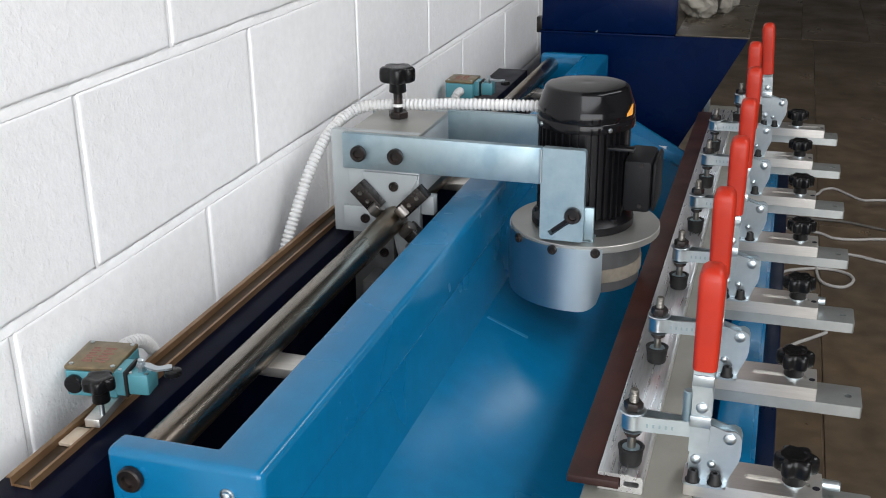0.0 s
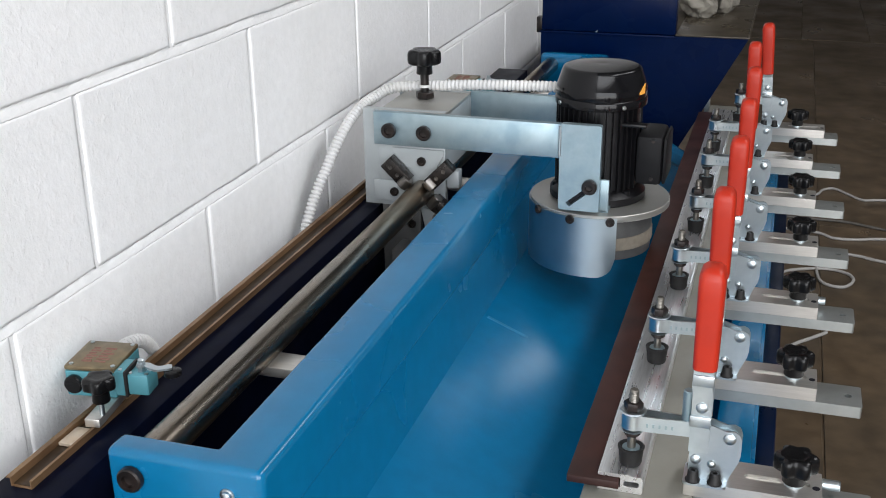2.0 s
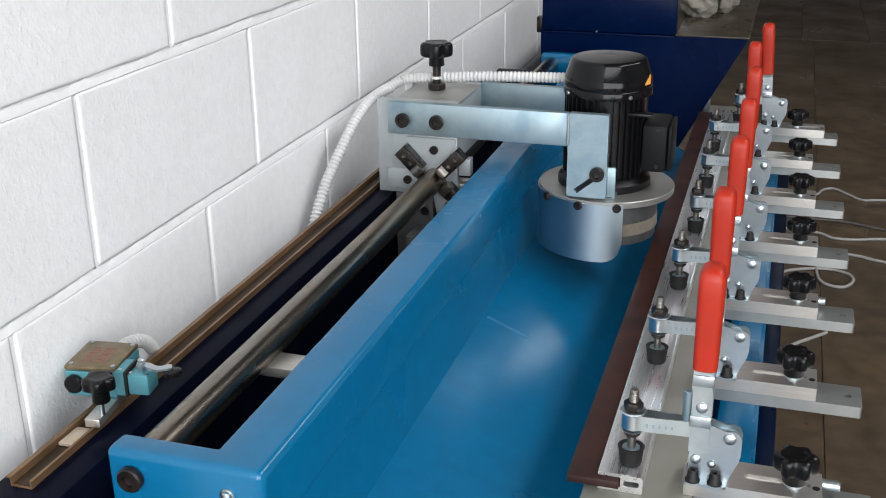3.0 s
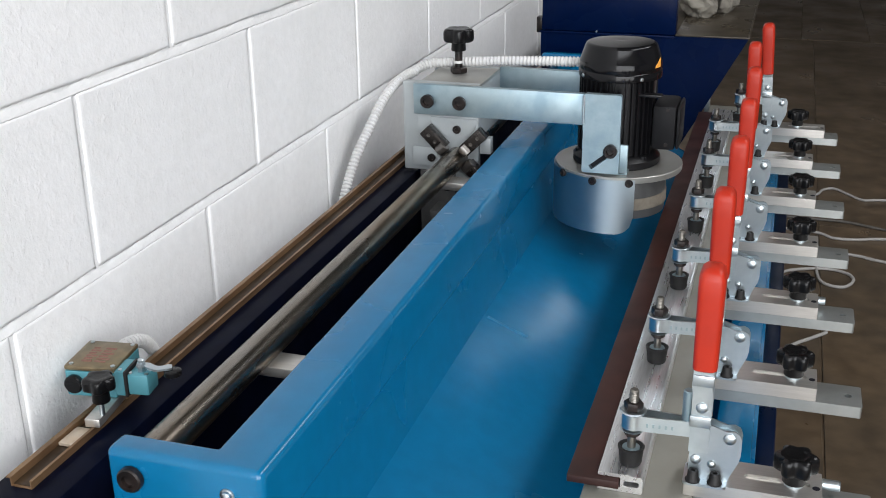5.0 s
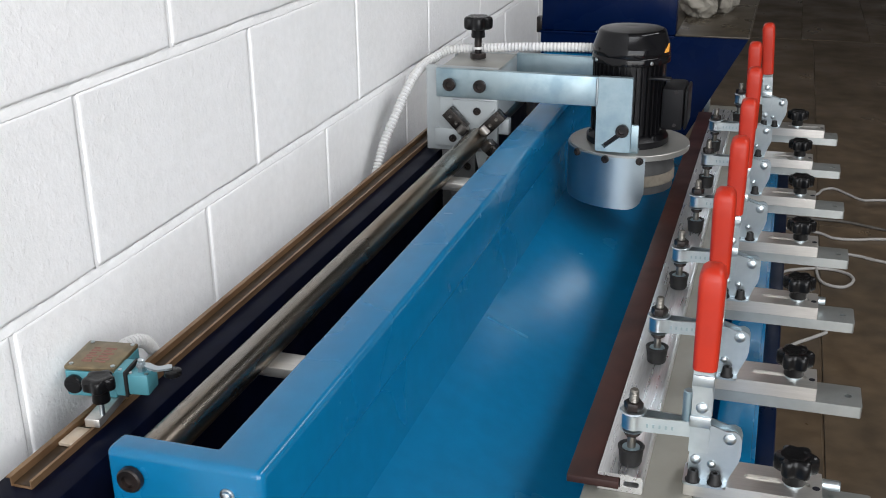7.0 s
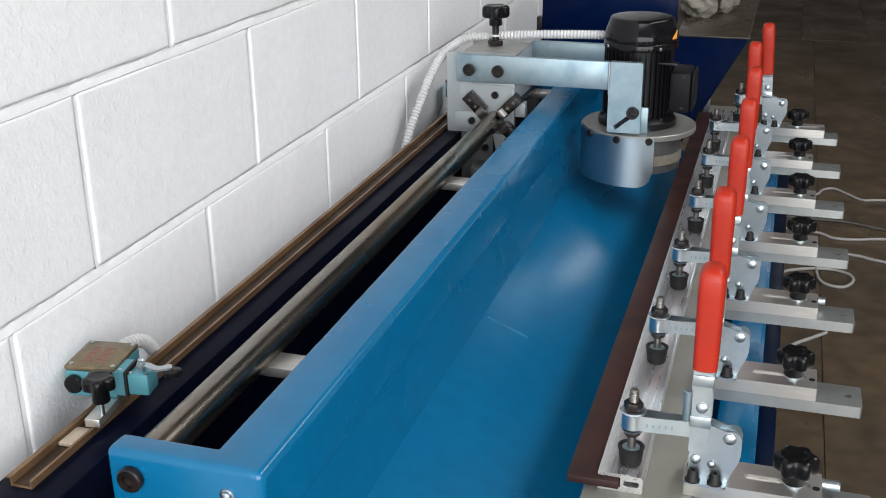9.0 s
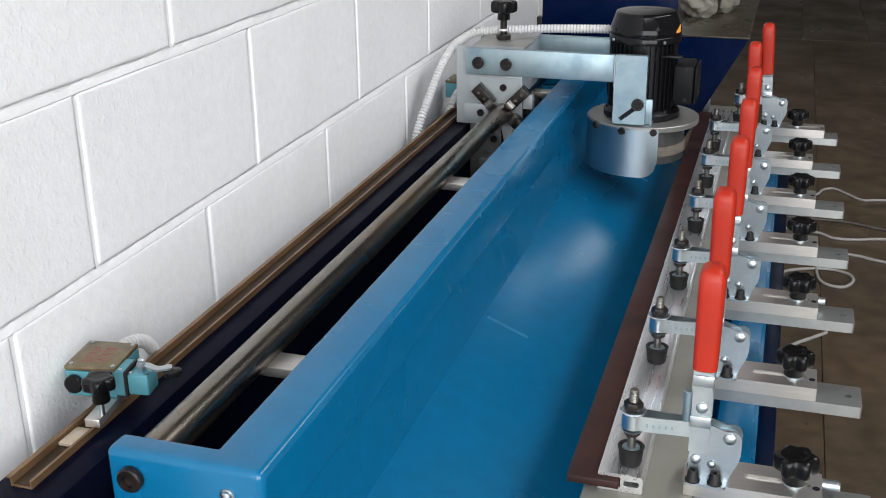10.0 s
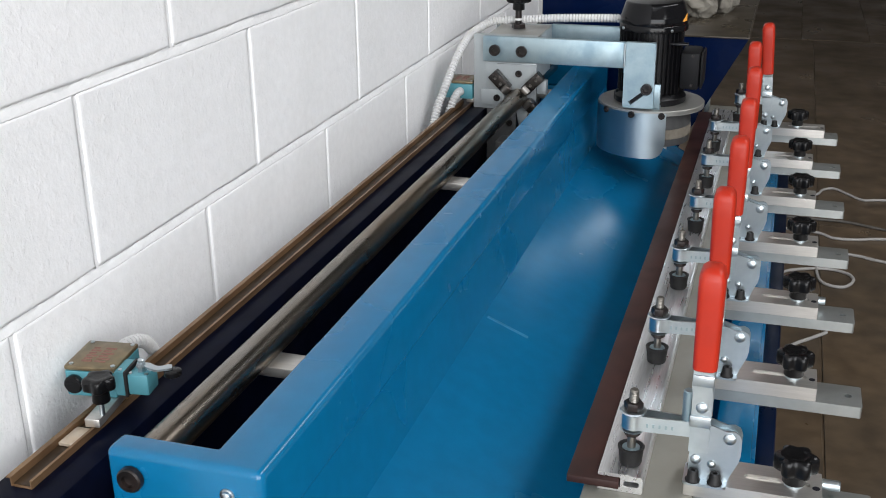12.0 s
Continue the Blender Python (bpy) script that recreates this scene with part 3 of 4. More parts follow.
part("conduit", hose([(0.385, 0.560, 1.070), (0.355, 0.551, 1.071), (0.30, 0.552, 1.069), (0.231, 0.552, 1.066), (0.18, 0.552, 1.0625), (0.147, 0.552, 1.060), (0.103, 0.550, 1.0555), (0.082, 0.537, 1.049), (0.070, 0.512, 1.040)], 0.0074, 0.0016, 0.0014), M_CONDUIT, carriage, "white corrugated cable conduit")
SWING_AT = Vector((0.074, 0.522, 1.044))
tail = part("conduit_tail", hose([(0.077, 0.528, 1.046), (0.070, 0.512, 1.040), (0.060, 0.475, 1.019), (0.052, 0.440, 0.985), (0.042, 0.412, 0.937), (0.032, 0.392, 0.892), (0.026, 0.374, 0.840), (0.024, 0.36, 0.79)], 0.0074, 0.0016, 0.0014),
            M_CONDUIT, carriage, "hanging end of the white conduit", origin=SWING_AT)

# motor
motor = part("motor", lathe([(0.070, 0.9165), (0.0715, 0.918), (0.0715, 0.928), (0.066, 0.934), (0.0585, 0.938), (0.0585, 1.062), (0.02, 1.063)], (CX, CY, 0), (0, 0, 1), 48), M_MOTOR, carriage, "black finned electric motor")
for i in range(40):
    a = 2 * math.pi * i / 40
    if abs(math.degrees(a)) < 20 or math.degrees(a) > 340:
        continue
    turn = Matrix.Rotation(a, 3, "Z")
    c = Vector((CX, CY, 0.9985)) + turn @ Vector((0.0605, 0, 0))
    part("fin", box(c - Vector((0.0045, 0.0011, 0.060)), c + Vector((0.0045, 0.0011, 0.060)), 0, turn=turn), M_MOTOR, motor, smooth=False)
part("fan_cover", lathe([(0.0655, 1.0585), (0.0672, 1.0595), (0.0675, 1.068), (0.0667, 1.0705), (0.0658, 1.0715), (0.0664, 1.0735), (0.0660, 1.0855), (0.0650, 1.0870), (0.0580, 1.1080), (0.0570, 1.1104), (0.0550, 1.1124), (0.051, 1.1132), (0.015, 1.1158), (0.006, 1.1153), (0, 1.1150)], (CX, CY, 0), (0, 0, 1), 56), M_COVER, motor, "glossy black fan cover")
for deg in (-52, -142, 38, 128):
    a = radians(deg)
    part("cover_screw", lathe([(0.0034, 0), (0.003, 0.002), (0, 0.0028)], (CX + 0.067 * math.cos(a), CY + 0.067 * math.sin(a), 1.064), (math.cos(a), math.sin(a), 0), 10), M_ZINC_BRIGHT, motor)
tb = part("terminal_box", box((0.492, 0.492, 0.947), (0.530, 0.575, 1.020), 0.006), M_BOX, motor)
part("box_lid", box((0.5305, 0.494, 0.949), (0.5365, 0.573, 1.018), 0.004), M_BOX, tb)
for zz in (0.957, 1.014):
    part("lid_screw", rod((0.516, 0.4905, zz), (0.516, 0.493, zz), 0.003, 10), M_BOLT, tb)
part("lug", box((0.470, 0.476, 1.036), (0.507, 0.492, 1.0405), 0.001), M_MOTOR, motor)
for deg in (-100, -40, 20, 80, 140, 200):
    a = radians(deg)
    part("flange_screw", lathe([(0.0055, 0), (0.0055, 0.006), (0.004, 0.007)], (CX + 0.0635 * math.cos(a), CY + 0.0635 * math.sin(a), 0.931), (0, 0, 1), 12), M_MOTOR, motor)


def bent_patch(name, cx, cy, r, a0, a1, low, high, mat, parent, thick=0.0004, label=""):
    """A thin piece of sheet bent round an upright axis; low and high give its lower and upper edge along the arc."""
    bm, n, grid = bmesh.new(), 48, []
    for i in range(n + 1):
        f = i / n
        a = radians(a0 + (a1 - a0) * f)
        z0, z1 = low(f), high(f)
        grid.append([bm.verts.new((cx + q * math.cos(a), cy + q * math.sin(a), z)) for q in (r - thick, r) for z in (z0, z1)])
    for a, b in zip(grid, grid[1:]):
        for i, j in ((0, 1), (1, 3), (3, 2), (2, 0)):
            bm.faces.new((a[i], a[j], b[j], b[i]))
    bm.faces.new([grid[0][i] for i in (0, 1, 3, 2)])
    bm.faces.new([grid[-1][i] for i in (0, 2, 3, 1)])
    return part(name, bm, mat, parent, label)


bent_patch("warning_sticker", CX, CY, 0.0668, -27, -13, lambda f: 1.0785, lambda f: 1.079 + 0.014 * max(0.02, min(1, 0.2 + f)), M_ORANGE, motor, label="orange warning sticker")

bent_patch("nameplate", CX, CY, 0.0668, -104, -88, lambda f: 0.962, lambda f: 1.006, M_ZINC_BRIGHT, motor, label="small bright nameplate")

motor.location.x -= 0.004

# guard and wheel
part("flange_disc", lathe([(0.060, 0.9065), (0.1045, 0.9065), (0.105, 0.9075), (0.105, 0.9155), (0.1042, 0.9164), (0.060, 0.9164)], (CX, CY, 0), (0, 0, 1), 72), M_PLATE, carriage, "round machined steel flange")
GUARD_R = 0.1067


def guard_low(f):
    s = f * radians(150) * GUARD_R        # distance from the rounded front corner
    r = 0.030
    return 0.8215 + (r - math.sqrt(max(0, r * r - (r - s) ** 2)) if s < r else 0)


bent_patch("wheel_guard", CX, CY, GUARD_R, -67, -217, guard_low, lambda f: 0.9125, M_GUARD, carriage, 0.0016, "bent zinc-plated wheel guard")
for deg in (-72.5, -103.5, -137):
    a = radians(deg)
    d = Vector((math.cos(a), math.sin(a), 0))
    socket_bolt("guard_bolt", Vector((CX, CY, 0.9085)) + d * GUARD_R, d, 0.0066, 0.004, carriage)
wheel = part("grinding_wheel", lathe([(0.02, 0.905), (0.060, 0.905), (0.076, 0.897), (0.080, 0.884), (0.080, 0.872), (0.02, 0.872)], (CX, CY, 0), (0, 0, 1), 64), M_HUB, carriage, "dark grey cup wheel hub")
part("stone", lathe([(0.055, 0.8718), (0.0805, 0.8718), (0.0815, 0.870), (0.0815, 0.853), (0.080, 0.852), (0.055, 0.852)], (CX, CY, 0), (0, 0, 1), 64), M_STONE, wheel, "beige grinding stone ring")
part("backing_ring", lathe([(0.055, 0.8518), (0.079, 0.8518), (0.079, 0.838), (0.055, 0.838)], (CX, CY, 0), (0, 0, 1), 64), M_HUB, wheel)

# ---- clamping bed with the workpiece ----
bed = thing("clamping_bed", (0.585, 0.7, 0.808), "dull zinc flat bed plate carrying the clamps", "machine bed")
part("bed_plate", box((0.5295, -0.30, 0.809), (0.636, 1.62, 0.825), 0.0015), M_BED, bed)
part("end_plate", box((0.517, 1.606, 0.809), (0.529, 1.622, 0.884), 0.001), M_CARRIER, bed)
PITCH, FIRST = 0.2285, 0.032
for i in range(7):
    y = FIRST + PITCH * i
    arm = part("carrier_bar", extrude(rounded(0.6365, y - 0.0115, 0.8035, y + 0.0385, 0.003, 3), "z", 0.8112, 0.8252, holes=[circle(0.789, y + 0.0135, 0.0042)]), M_CARRIER, bed, "dull plated steel carrier bar")

holder = thing("squeegee", (0.56, 0.8, 0.825), "aluminium squeegee holder with a brown urethane blade", "squeegee")
prof = [(0.5435, 0.8254), (0.5865, 0.8254), (0.588, 0.827), (0.588, 0.8425), (0.586, 0.8445), (0.576, 0.8445), (0.5745, 0.8455), (0.5475, 0.8455), (0.5435, 0.8445),
        (0.5435, 0.8415), (0.566, 0.8415), (0.566, 0.8305), (0.5435, 0.8305)]
part("holder", extrude(prof, "y", 0.008, 1.505, holes=[rounded(0.569, 0.8325, 0.5845, 0.8385, 0.0025, 3)]), M_EXTR, holder)
part("blade", box((0.5135, 0.001, 0.832), (0.565, 1.49, 0.8405), 0.0008), M_BLADE, holder, "dark brown urethane blade")


# ---- toggle clamps ----
def toggle_clamp(y, lean, reach, screw, drop, knob_x=0.7305, group="toggle clamps"):
    c = thing("toggle_clamp", (0.66, y, 0.8252), "zinc-plated toggle clamp with an upright red grip, on a slotted bar", "toggle clamp", group)
    T = 0.8416
    slot = rounded(0.684, y + 0.0095, 0.746, y + 0.0185, 0.0044, 4)
    bar = part("slotted_bar", extrude(rounded(0.627, y - 0.0115, 0.757, y + 0.0385, 0.0015, 2), "z", 0.8254, T, holes=[slot]), M_ALU, c, "sawn aluminium bar with a slot")
    part("slot_floor", box((0.6845, y + 0.0097, T - 0.0065), (0.7455, y + 0.0183, T - 0.0035), 0), M_ALU, bar)
    # flat black disc stands for a shaded hole
    part("pin_hole_shade", lathe([(0.0036, 0), (0.0036, 0.0004), (0, 0.0004)], (0.7515, y + 0.010, T), (0, 0, 1), 14), M_GAP_BLACK, bar)
    part("washer", lathe([(0.0095, 0), (0.0095, 0.0025), (0.006, 0.003)], (knob_x, y + 0.0125, T), (0, 0, 1), 20), M_ZINC_BRIGHT, c)
    star_knob("star_knob", (knob_x, y + 0.0125, T + 0.003), 0.0216, c, "black star knob", 0.0135, 6, 0.0115)
    base = part("base_plate", extrude(rounded(0.626, y - 0.0185, 0.668, y + 0.0195, 0.005), "z", T + 0.0002, T + 0.003), M_ZINC_BRIGHT, c)
    for bx in (0.6355, 0.6565):
        for by in (-0.013, 0.013):
            part("bolt", lathe([(0.0072, 0), (0.0075, 0.0015), (0.0055, 0.004), (0.0052, 0.011), (0.0045, 0.012), (0.0025, 0.012), (0.002, 0.008), (0, 0.008)], (bx, y + by, T + 0.003), (0, 0, 1), 14), M_RUBBER, base, "black cap screw")
    part("link_post", rod((0.6255, y + 0.001, T + 0.046), (0.6255, y + 0.001, T + 0.094), 0.0058, 14, 0.001), M_ZINC, c)
    if screw:
        part("stop_screw", rod((0.757, y + 0.030, T - 0.006), (0.757 + screw, y + 0.030, T - 0.006), 0.0055, 14, 0.001), M_ZINC_BRIGHT, c, "bright stop screw")
    # side plates
    shape = [(0.630, T + 0.003), (0.668, T + 0.003), (0.670, T + 0.010), (0.6768, T + 0.026), (0.6785, T + 0.034), (0.6785, T + 0.051), (0.676, T + 0.057), (0.671, T + 0.0595), (0.664, T + 0.0585), (0.640, T + 0.066), (0.634, T + 0.052), (0.630, T + 0.040)]
    for sgn in (-1, 1):
        p = part("side_plate", extrude(shape, "y", y + sgn * 0.0065 - 0.001, y + sgn * 0.0065 + 0.001), M_ZINC_BRIGHT, c)
        for rx, rz, rr in ((0.667, T + 0.051, 0.0062), (0.6365, T + 0.024, 0.0052), (0.652, T + 0.021, 0.0042)):
            part("rivet", lathe([(rr, 0), (rr * 0.95, 0.0012), (rr * 0.6, 0.0026), (0, 0.0032)], (rx, y + sgn * 0.0075, rz), (0, sgn, 0), 16), M_ZINC_BRIGHT, p)
    core = [(0.641, T + 0.006), (0.662, T + 0.006), (0.6755, T + 0.026), (0.676, T + 0.039), (0.6725, T + 0.0505), (0.6665, T + 0.0562), (0.641, T + 0.0562)]
    part("pivot_link", extrude(core, "y", y - 0.0054, y + 0.0054), M_ZINC, c)
    # handle strip and grip
    tilt = Matrix.Rotation(radians(lean), 4, "Y")
    foot = Vector((0.638, y, T + 0.04))
    hs = Matrix.Translation(foot) @ tilt @ Matrix.Translation(-foot)
    for sgn in (-1, 1):
        b2 = extrude([(0.629, T + 0.034), (0.648, T + 0.034), (0.648, T + 0.058), (0.6465, T + 0.064), (0.648, T + 0.07), (0.648, T + 0.098), (0.6465, T + 0.105), (0.6475, T + 0.127),
                      (0.6285, T + 0.127), (0.6275, T + 0.105), (0.629, T + 0.098), (0.629, T + 0.07), (0.6275, T + 0.064), (0.629, T + 0.058)], "y", y + sgn * 0.0100 - 0.0012, y + sgn * 0.0100 + 0.0012)
        bmesh.ops.transform(b2, matrix=hs, verts=b2.verts)
        strip = part("handle_strip", b2, M_ZINC_BRIGHT, c)
        rv = lathe([(0.0058, 0), (0.0054, 0.0015), (0.003, 0.003), (0, 0.0034)], (0.6385, y + sgn * 0.0112, T + 0.083), (0, sgn, 0), 16)
        bmesh.ops.transform(rv, matrix=hs, verts=rv.verts)
        part("rivet", rv, M_ZINC_BRIGHT, strip)
        for zz in (0.068, 0.112):
            fold = box((0.6278, y + sgn * 0.0118 - 0.0016, T + zz - 0.006), (0.6482, y + sgn * 0.0118 + 0.0016, T + zz + 0.006), 0.0014)
            bmesh.ops.transform(fold, matrix=hs, verts=fold.verts)
            part("strip_fold", fold, M_ZINC_BRIGHT, strip)
    g = bmesh.new()
    rings = []
    for h, wx, wy in ((0.1225, 0.0100, 0.0145), (0.124, 0.0116, 0.0162), (0.150, 0.0118, 0.0165), (0.195, 0.0124, 0.0168), (0.2145, 0.0124, 0.0168), (0.2215, 0.0108, 0.0150), (0.2250, 0.0075, 0.0110), (0.2260, 0.003, 0.005)):
        ring = []
        for k in range(28):
            a = 2 * math.pi * k / 28
            ca, sa = math.cos(a), math.sin(a)
            ring.append(g.verts.new((0.638 + wx * math.copysign(abs(ca) ** 0.45, ca), y + wy * math.copysign(abs(sa) ** 0.45, sa), T + h - drop)))
        rings.append(ring)
    for a, b in zip(rings, rings[1:]):
        for k in range(28):
            g.faces.new((a[k], a[(k + 1) % 28], b[(k + 1) % 28], b[k]))
    g.faces.new(rings[0])
    g.faces.new(rings[-1])
    bmesh.ops.transform(g, matrix=hs, verts=g.verts)
    part("grip", g, M_RED, c, "red vinyl grip")
    # holding arm, spindle and rubber foot
    sx = 0.568 + reach
    half = [(0.640, 0.0060), (sx + 0.050, 0.0060), (sx + 0.024, 0.0078)]
    nose = [(sx + 0.0108 * math.cos(radians(d)), 0.0108 * math.sin(radians(d))) for d in range(50, 181, 13)]
    outer = half + nose
    inner = [(px + (0.0018 if px < sx else 0), py - 0.0018 if py > 0.0019 else 0.0) for px, py in outer]
    strip_line = [(px, y + py) for px, py in outer] + [(px, y - py) for px, py in reversed(outer)] + [(px, y - py) for px, py in inner] + [(px, y + py) for px, py in reversed(inner)]
    clean = [q for k, q in enumerate(strip_line) if (Vector(q) - Vector(strip_line[k - 1])).length > 1e-5]
    a2 = extrude(clean, "z", T + 0.0462, T + 0.0626)
    part("arm", a2, M_ZINC_BRIGHT, c, "pressed zinc-plated holding arm")
    for k in range(5):
        part("stamp_mark", box((sx + 0.014 + k * 0.006, y - 0.0086 + 0.00035 * k, T + 0.0515), (sx + 0.0160 + k * 0.006, y - 0.0076 + 0.0003 * k, T + 0.0555), 0), M_ZINC, c)
    part("arm_washer", lathe([(0.0125, 0), (0.0135, 0.0012), (0.0125, 0.0024), (0.004, 0.0026)], (sx, y, T + 0.0628), (0, 0, 1), 24), M_ZINC_BRIGHT, c)
    part("lower_washer", lathe([(0.0115, 0), (0.0125, 0.0012), (0.004, 0.0026)], (sx, y, T + 0.0430), (0, 0, 1), 24), M_ZINC_BRIGHT, c)
    part("spindle", lathe([(0.0044, 0.018), (0.0044, 0.070)] + [(0.0044 + 0.0004 * (k % 2), 0.0705 + 0.0009 * k) for k in range(18)] + [(0.0035, 0.0875)], (sx, y, T), (0, 0, 1), 12), M_SPINDLE, c, "threaded steel spindle")
    part("spindle_nut", hex_nut((sx, y, T + 0.0655), 0.0096, 0.0085), M_BOLT, c)
    part("lower_nut", hex_nut((sx, y, T + 0.0365), 0.0082, 0.0062), M_BOLT, c)
    part("foot_disc", lathe([(0.009, 0.0217), (0.0088, 0.0226), (0.0046, 0.0228)], (sx, y, T), (0, 0, 1), 20), M_ZINC, c)
    part("rubber_foot", lathe([(0.0105, 0.0042), (0.0112, 0.006), (0.0125, 0.020), (0.0135, 0.0235), (0.0115, 0.0242), (0.009, 0.0215), (0.003, 0.021)], (sx, y, T), (0, 0, 1), 24), M_RUBBER, c, "black rubber clamp foot")
    return c


LEANS = (0.0, -0.4, 0.0, -0.3, 0.0, -1.6, -4.0)
SHIFT = (-0.001, -0.004, -0.001, 0.001, -0.001, -0.005, 0.019)    # how far each clamp is slid along its slot
REACH = (0.005, 0.006, 0.005, 0.005, 0.005, 0.005, 0.015)
KNOB_X = (0.7305, 0.7305, 0.7305, 0.7305, 0.7305, 0.7320, 0.7020)
for i in range(7):
    clamp = toggle_clamp(FIRST + PITCH * i, LEANS[i], REACH[i], (0.018, 0, 0.01, 0, 0, 0, 0)[i], (0, 0, 0.003, 0.007, 0.008, 0.009, 0.012)[i], KNOB_X[i])
    clamp.location.x += SHIFT[i]

# ---- navy cabinet behind the machine ----
cab = thing("cabinet", (0.36, 1.9, 0), "navy enamelled steel machine with a tapered hopper front", "cabinet")
part("hopper", extrude([(0.131, 0.10), (0.20, 0.10), (0.455, 0.705), (0.603, 0.985), (0.131, 0.978)], "y", 1.60, 2.45), M_NAVY, cab)
part("upper_box", box((0.131, 1.606, 0.9835), (0.4405, 1.640, 1.09), 0.003), M_NAVY, cab)
part("flange", box((0.129, 1.597, 0.978), (0.441, 1.62, 0.983), 0.001), M_NAVY, cab)
part("shelf", box((0.4415, 1.596, 0.9836), (0.6045, 2.45, 0.9875), 0.001), M_SHELF, cab, "scuffed sheet metal shelf")
part("shelf_back", box((0.150, 1.645, 0.9836), (0.4405, 2.45, 0.9875), 0.001), M_SHELF, cab)
part("shelf_lip", box((0.6005, 1.598, 0.9877), (0.6045, 2.45, 0.991), 0.001), M_SHELF, cab)
part("stand", box((0.15, 1.65, 0.0), (0.40, 2.4, 0.099), 0.003), M_NAVY, cab)
part("hinge", box((0.117, 1.612, 0.975), (0.1308, 1.632, 1.012), 0.002), M_BOLT, cab, "black steel hinge")
part("screw", rod((0.262, 1.5965, 0.9865), (0.262, 1.606, 0.9865), 0.002, 10), M_ZINC_BRIGHT, cab)

cloth = bmesh.new()
for cx, cy, sx, sy, sz, off in ((0.474, 1.870, 0.048, 0.052, 0.038, 0.0), (0.522, 1.950, 0.034, 0.050, 0.044, 7.0)):
    made = bmesh.ops.create_icosphere(cloth, subdivisions=5, radius=1)["verts"]
    for v in made:
        p = v.co.copy()
        q = p + Vector((off, off * 0.7, -off))
        k = 1 + 0.34 * noise.noise(q * 1.6) - 0.20 * abs(noise.noise(q * 2.2 + Vector((3, 1, 2)))) + 0.06 * abs(noise.noise(q * 6.0)) + 0.02 * noise.noise(q * 14)
        v.co = Vector((cx + p.x * k * sx, cy + p.y * k * sy, 0.9875 + max(0.0, 0.030 + p.z * k * sz)))
tagged(part("cloth", cloth, M_CLOTH, None, "crumpled pale cloth bundle lying on the metal shelf"), category="cloth")

# ---- cables on the floor ----
M_DARKCABLE = material("dark_grey_cable", (0.075, 0.068, 0.060), 0.5, 0, 0.08, 30, 0)
PALE, DARK = "pale grey cable lying loose on the concrete floor", "dark grey cable lying loose on the concrete floor"
CABLES = (
    (PALE, ((0.7, 3.497), (0.856, 3.547), (0.889, 3.617), (0.934, 3.652), (0.987, 3.591), (1.045, 3.527), (1.132, 3.551), (1.6, 3.631))),
    (DARK, ((0.7, 3.248), (0.858, 3.248), (0.977, 3.243), (1.11, 3.192), (1.6, 3.042))),
    (PALE, ((0.72, 3.118), (0.866, 3.098), (0.922, 3.054), (1.01, 3.061), (1.104, 3.093), (1.6, 3.193))),
    (PALE, ((0.8, 2.925), (0.948, 2.905), (1.022, 2.888), (1.09, 2.858), (1.6, 2.708))),
    (PALE, ((0.6, 2.534), (0.721, 2.634), (0.779, 2.701), (0.889, 2.743), (0.961, 2.717), (0.977, 2.657), (0.94, 2.593), (0.878, 2.619), (0.861, 2.725), (0.87, 2.875))),
    (PALE, ((0.66, 1.855), (0.738, 2.005), (0.786, 2.108), (0.85, 2.184), (0.89, 2.232))),
)
for words, pts in CABLES:
    ob = part("cable", hose([(x, y, 0.0053) for x, y in pts], 0.0053, 0.02, 0, 8), M_CABLE if words == PALE else M_DARKCABLE, None, words)
    tagged(ob, category="cable", group="floor cables")

# ---- floor slabs ----
FX = ((-0.2, 0.868), (0.873, 2.6), (2.605, 4.6), (4.605, 7.0))
FY = ((-3.8, -1.0), (-0.995, 3.2), (3.204, 6.98), (6.995, 8.9), (8.91, 12.0))
FAR_X = ((-0.2, 0.79), (0.796, 1.236), (1.242, 2.6), (2.605, 4.6), (4.605, 7.0))
for ya, yb in FY:
    for xa, xb in (FAR_X if ya > 6.99 else FX):
        part("slab", box((xa, ya, -0.02), (xb, yb, 0.0), 0.0015, seg=1), M_FLOOR, floor)

# ---- wall blocks ----
GAP, BED, FACE = 0.0075, 0.012, 0.0


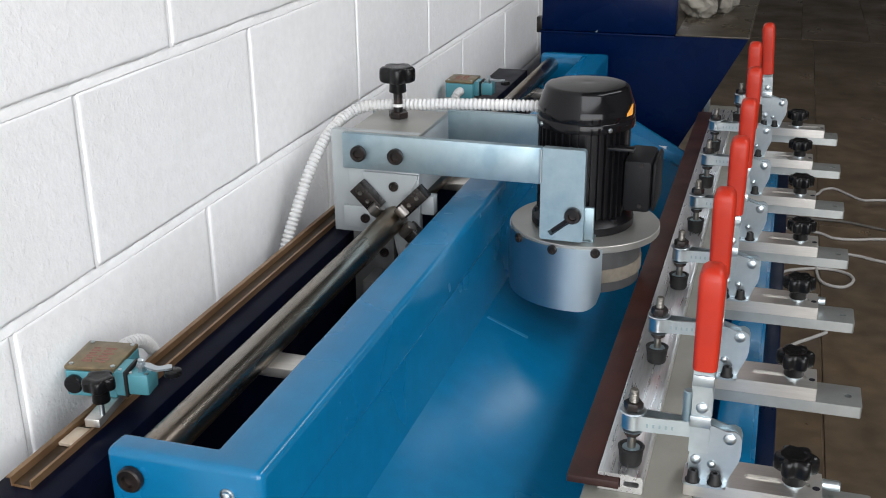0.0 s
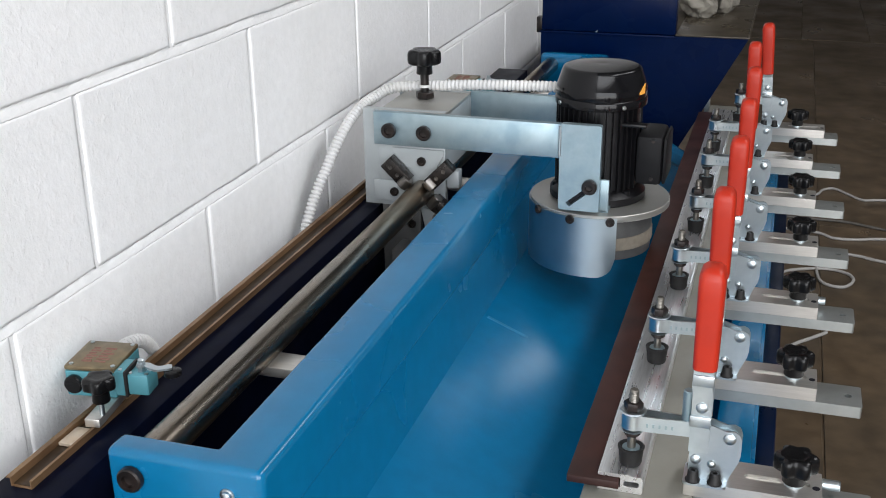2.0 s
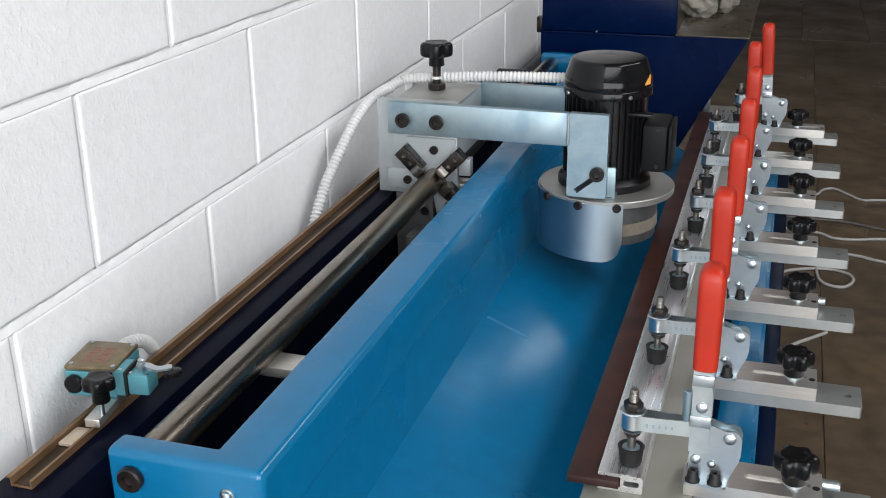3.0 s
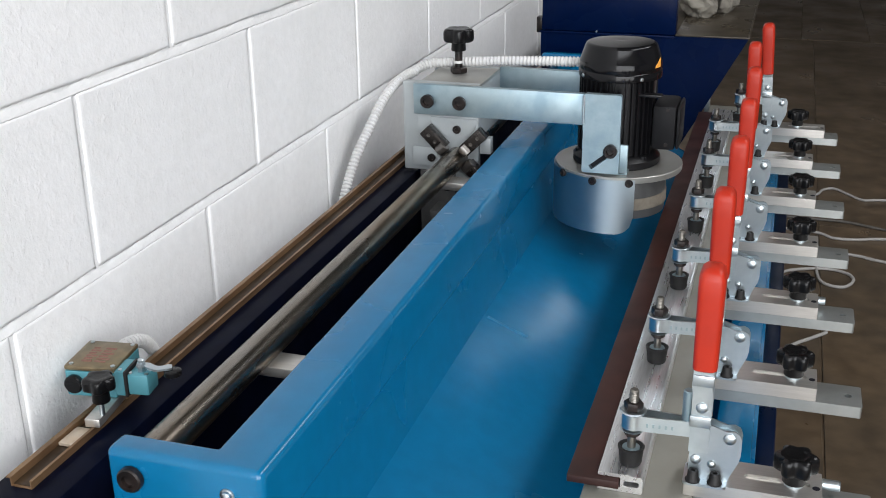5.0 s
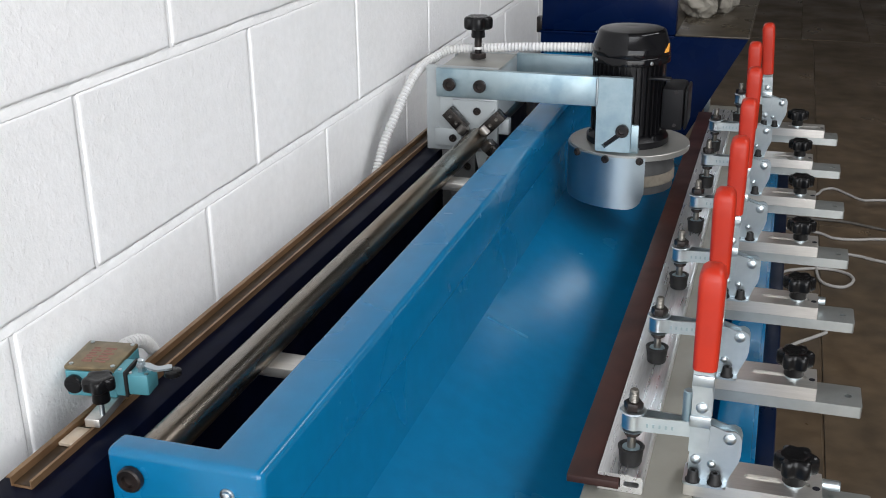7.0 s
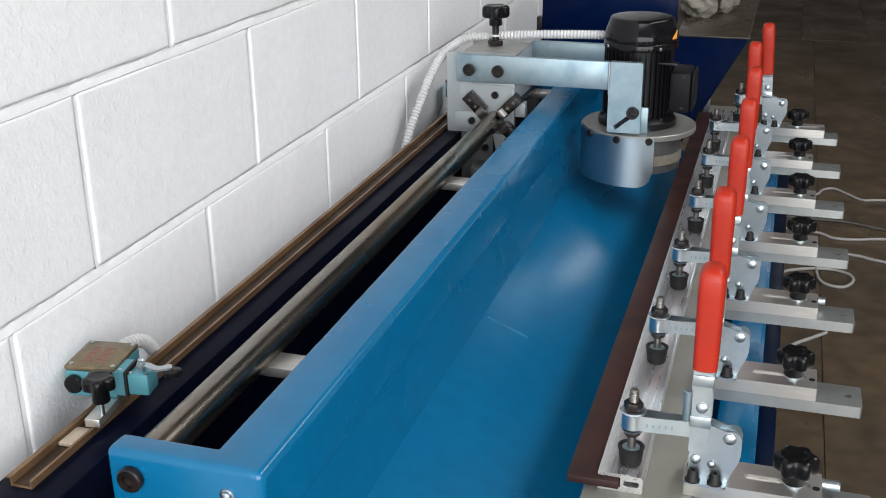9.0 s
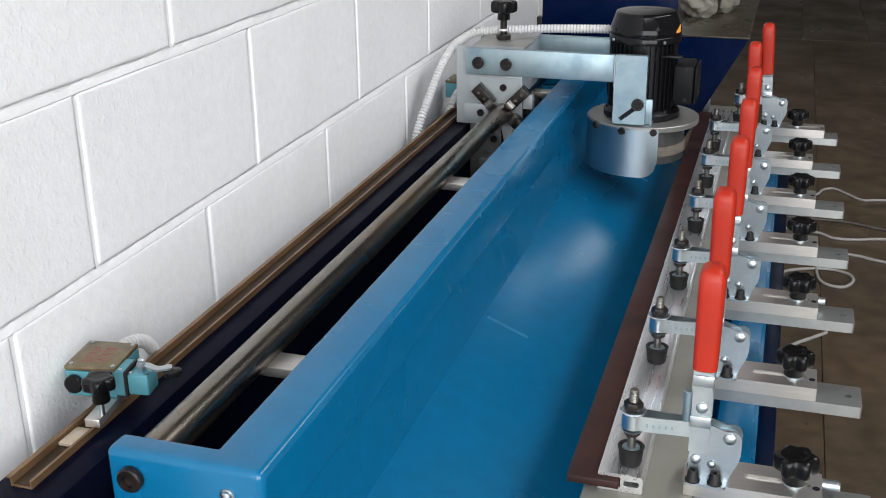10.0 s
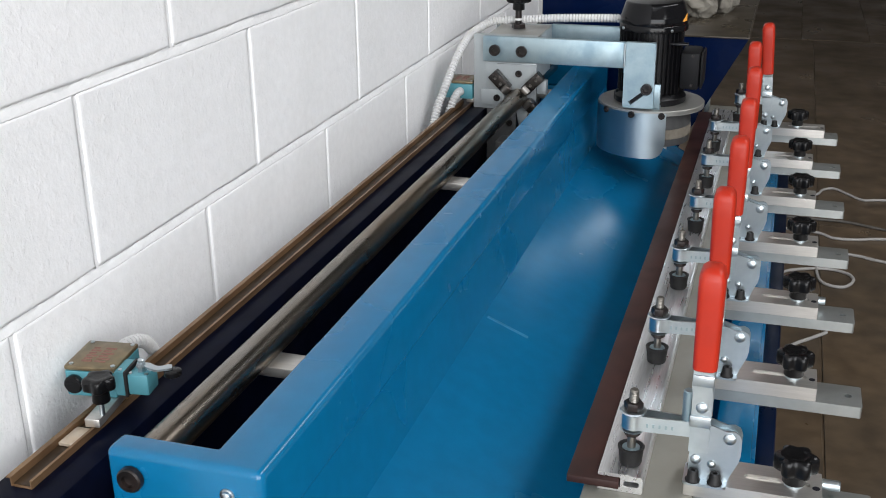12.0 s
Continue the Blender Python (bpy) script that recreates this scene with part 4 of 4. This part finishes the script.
def block_mesh(length, height, variant):
    """One painted block, its face slightly uneven and its edges worn round."""
    bm = bmesh.new()
    r = random.Random(variant)
    us = [0, 0.0035, 0.0075] + [length * k / 6 for k in range(1, 6)] + [length - 0.0075, length - 0.0035, length]
    ws = [0, 0.0035, 0.0075, height / 3, height * 2 / 3, height - 0.0075, height - 0.0035, height]
    ny, nz = len(us) - 1, len(ws) - 1
    rows = []
    for iz, w in enumerate(ws):
        row = []
        for iy, u in enumerate(us):
            edge = iy in (0, ny) or iz in (0, nz)
            inner = 2 < iy < ny - 2 and 2 < iz < nz - 2
            jog = 0.0022 if edge else 0.0012
            row.append(bm.verts.new((-0.0009 if edge else 0.0003 * r.random() if inner else 0, u - length / 2 + jog * (r.random() - 0.5), w - height / 2 + jog * (r.random() - 0.5))))
        rows.append(row)
    for a, b in zip(rows, rows[1:]):
        for i in range(ny):
            bm.faces.new((a[i], a[i + 1], b[i + 1], b[i]))
    rim = [rows[0][i] for i in range(ny + 1)] + [rows[k][ny] for k in range(1, nz + 1)] + [rows[nz][i] for i in range(ny - 1, -1, -1)] + [rows[k][0] for k in range(nz - 1, 0, -1)]
    back = [bm.verts.new((-0.02, v.co.y, v.co.z)) for v in rim]
    for i in range(len(rim)):
        j = (i + 1) % len(rim)
        bm.faces.new((rim[i], rim[j], back[j], back[i]))
    bmesh.ops.recalc_face_normals(bm, faces=bm.faces)
    me = bpy.data.meshes.new("block")
    bm.to_mesh(me)
    bm.free()
    me.materials.append(M_WALL)
    me.shade_smooth()
    return me


BLOCKS = [block_mesh(WALL_L - GAP, COURSE - BED, k) for k in range(12)]
rest = bmesh.new()
wall_mid = ORIGIN[wall.name]
for course in range(23):
    z = course * COURSE + COURSE / 2
    shift = {5: 0.0, 4: 0.62, 6: 0.5}.get(course, PHASE[course % 4])
    for j in range(-12, 31):
        y = (j + shift + 0.5) * WALL_L
        if not -3.6 < y < 11.8:
            continue
        if 2 <= course <= 8 and -1.2 < y < 3.2:
            ob = new("block", BLOCKS[random.randrange(12)])
            ob.parent = wall
            ob.location = Vector((FACE, y, z)) - wall_mid
        else:
            box((-0.02, y - (WALL_L - GAP) / 2, z - (COURSE - BED) / 2), (FACE, y + (WALL_L - GAP) / 2, z + (COURSE - BED) / 2), 0, bm=rest)
# bed joints: struck mortar, deep under the upper block and flush with the lower one
for course in range(1, 23):
    bm, prev = bmesh.new(), None
    z, n = course * COURSE, 700
    for i in range(n + 1):
        y = -1.6 + 5.0 * i / n
        w1, w2, w3 = noise.noise((y * 9, z * 7, 0)), noise.noise((y * 31, z * 7, 5)), noise.noise((y * 95, z * 7, 9))
        ring = [bm.verts.new((x, y, zz)) for x, zz in ((-0.004, z + 0.0066), (-0.0034 + 0.0012 * w2 + 0.0009 * w3, z + 0.0058 + 0.0014 * w1 + 0.0012 * w3), (0.0002 + 0.0009 * w1 + 0.0009 * w2, z - 0.0020 + 0.0020 * w2), (0.0006 + 0.0008 * w2 + 0.0005 * w3, z - 0.0054 - 0.0020 * w1 + 0.0008 * w3), (-0.0022, z - 0.0085 - 0.0015 * w1))]
        if prev:
            for a in range(4):
                bm.faces.new((prev[a], prev[a + 1], ring[a + 1], ring[a]))
        prev = ring
    part("bed_joint", bm, M_MORTAR, wall)
tagged(part("far_blocks", rest, M_WALL, wall, smooth=False), kind="stuff")


# ---- what moves ----
def motions():
    base = Vector((0.177, 0.46, 0.942))
    times = [0, 0.1, 0.2] + [0.5 * k for k in range(1, 24)] + [11.8, 11.9, 12.0]
    # the hanging end of the conduit trails behind the carriage
    swing = ((0, 0), (1, -5), (2, -11), (3, -16), (4.5, -17), (6, -15), (7.5, -10.5), (9, -6.5), (10.5, -7.5), (12, -9.5))
    hang_at = SWING_AT - base
    walk(tail, [(t, pose(hang_at.x, hang_at.y, hang_at.z, a)) for t, a in swing])
    walk(carriage, [(t, pose(base.x, base.y + 0.0617 * t, base.z)) for t in times])


motions()
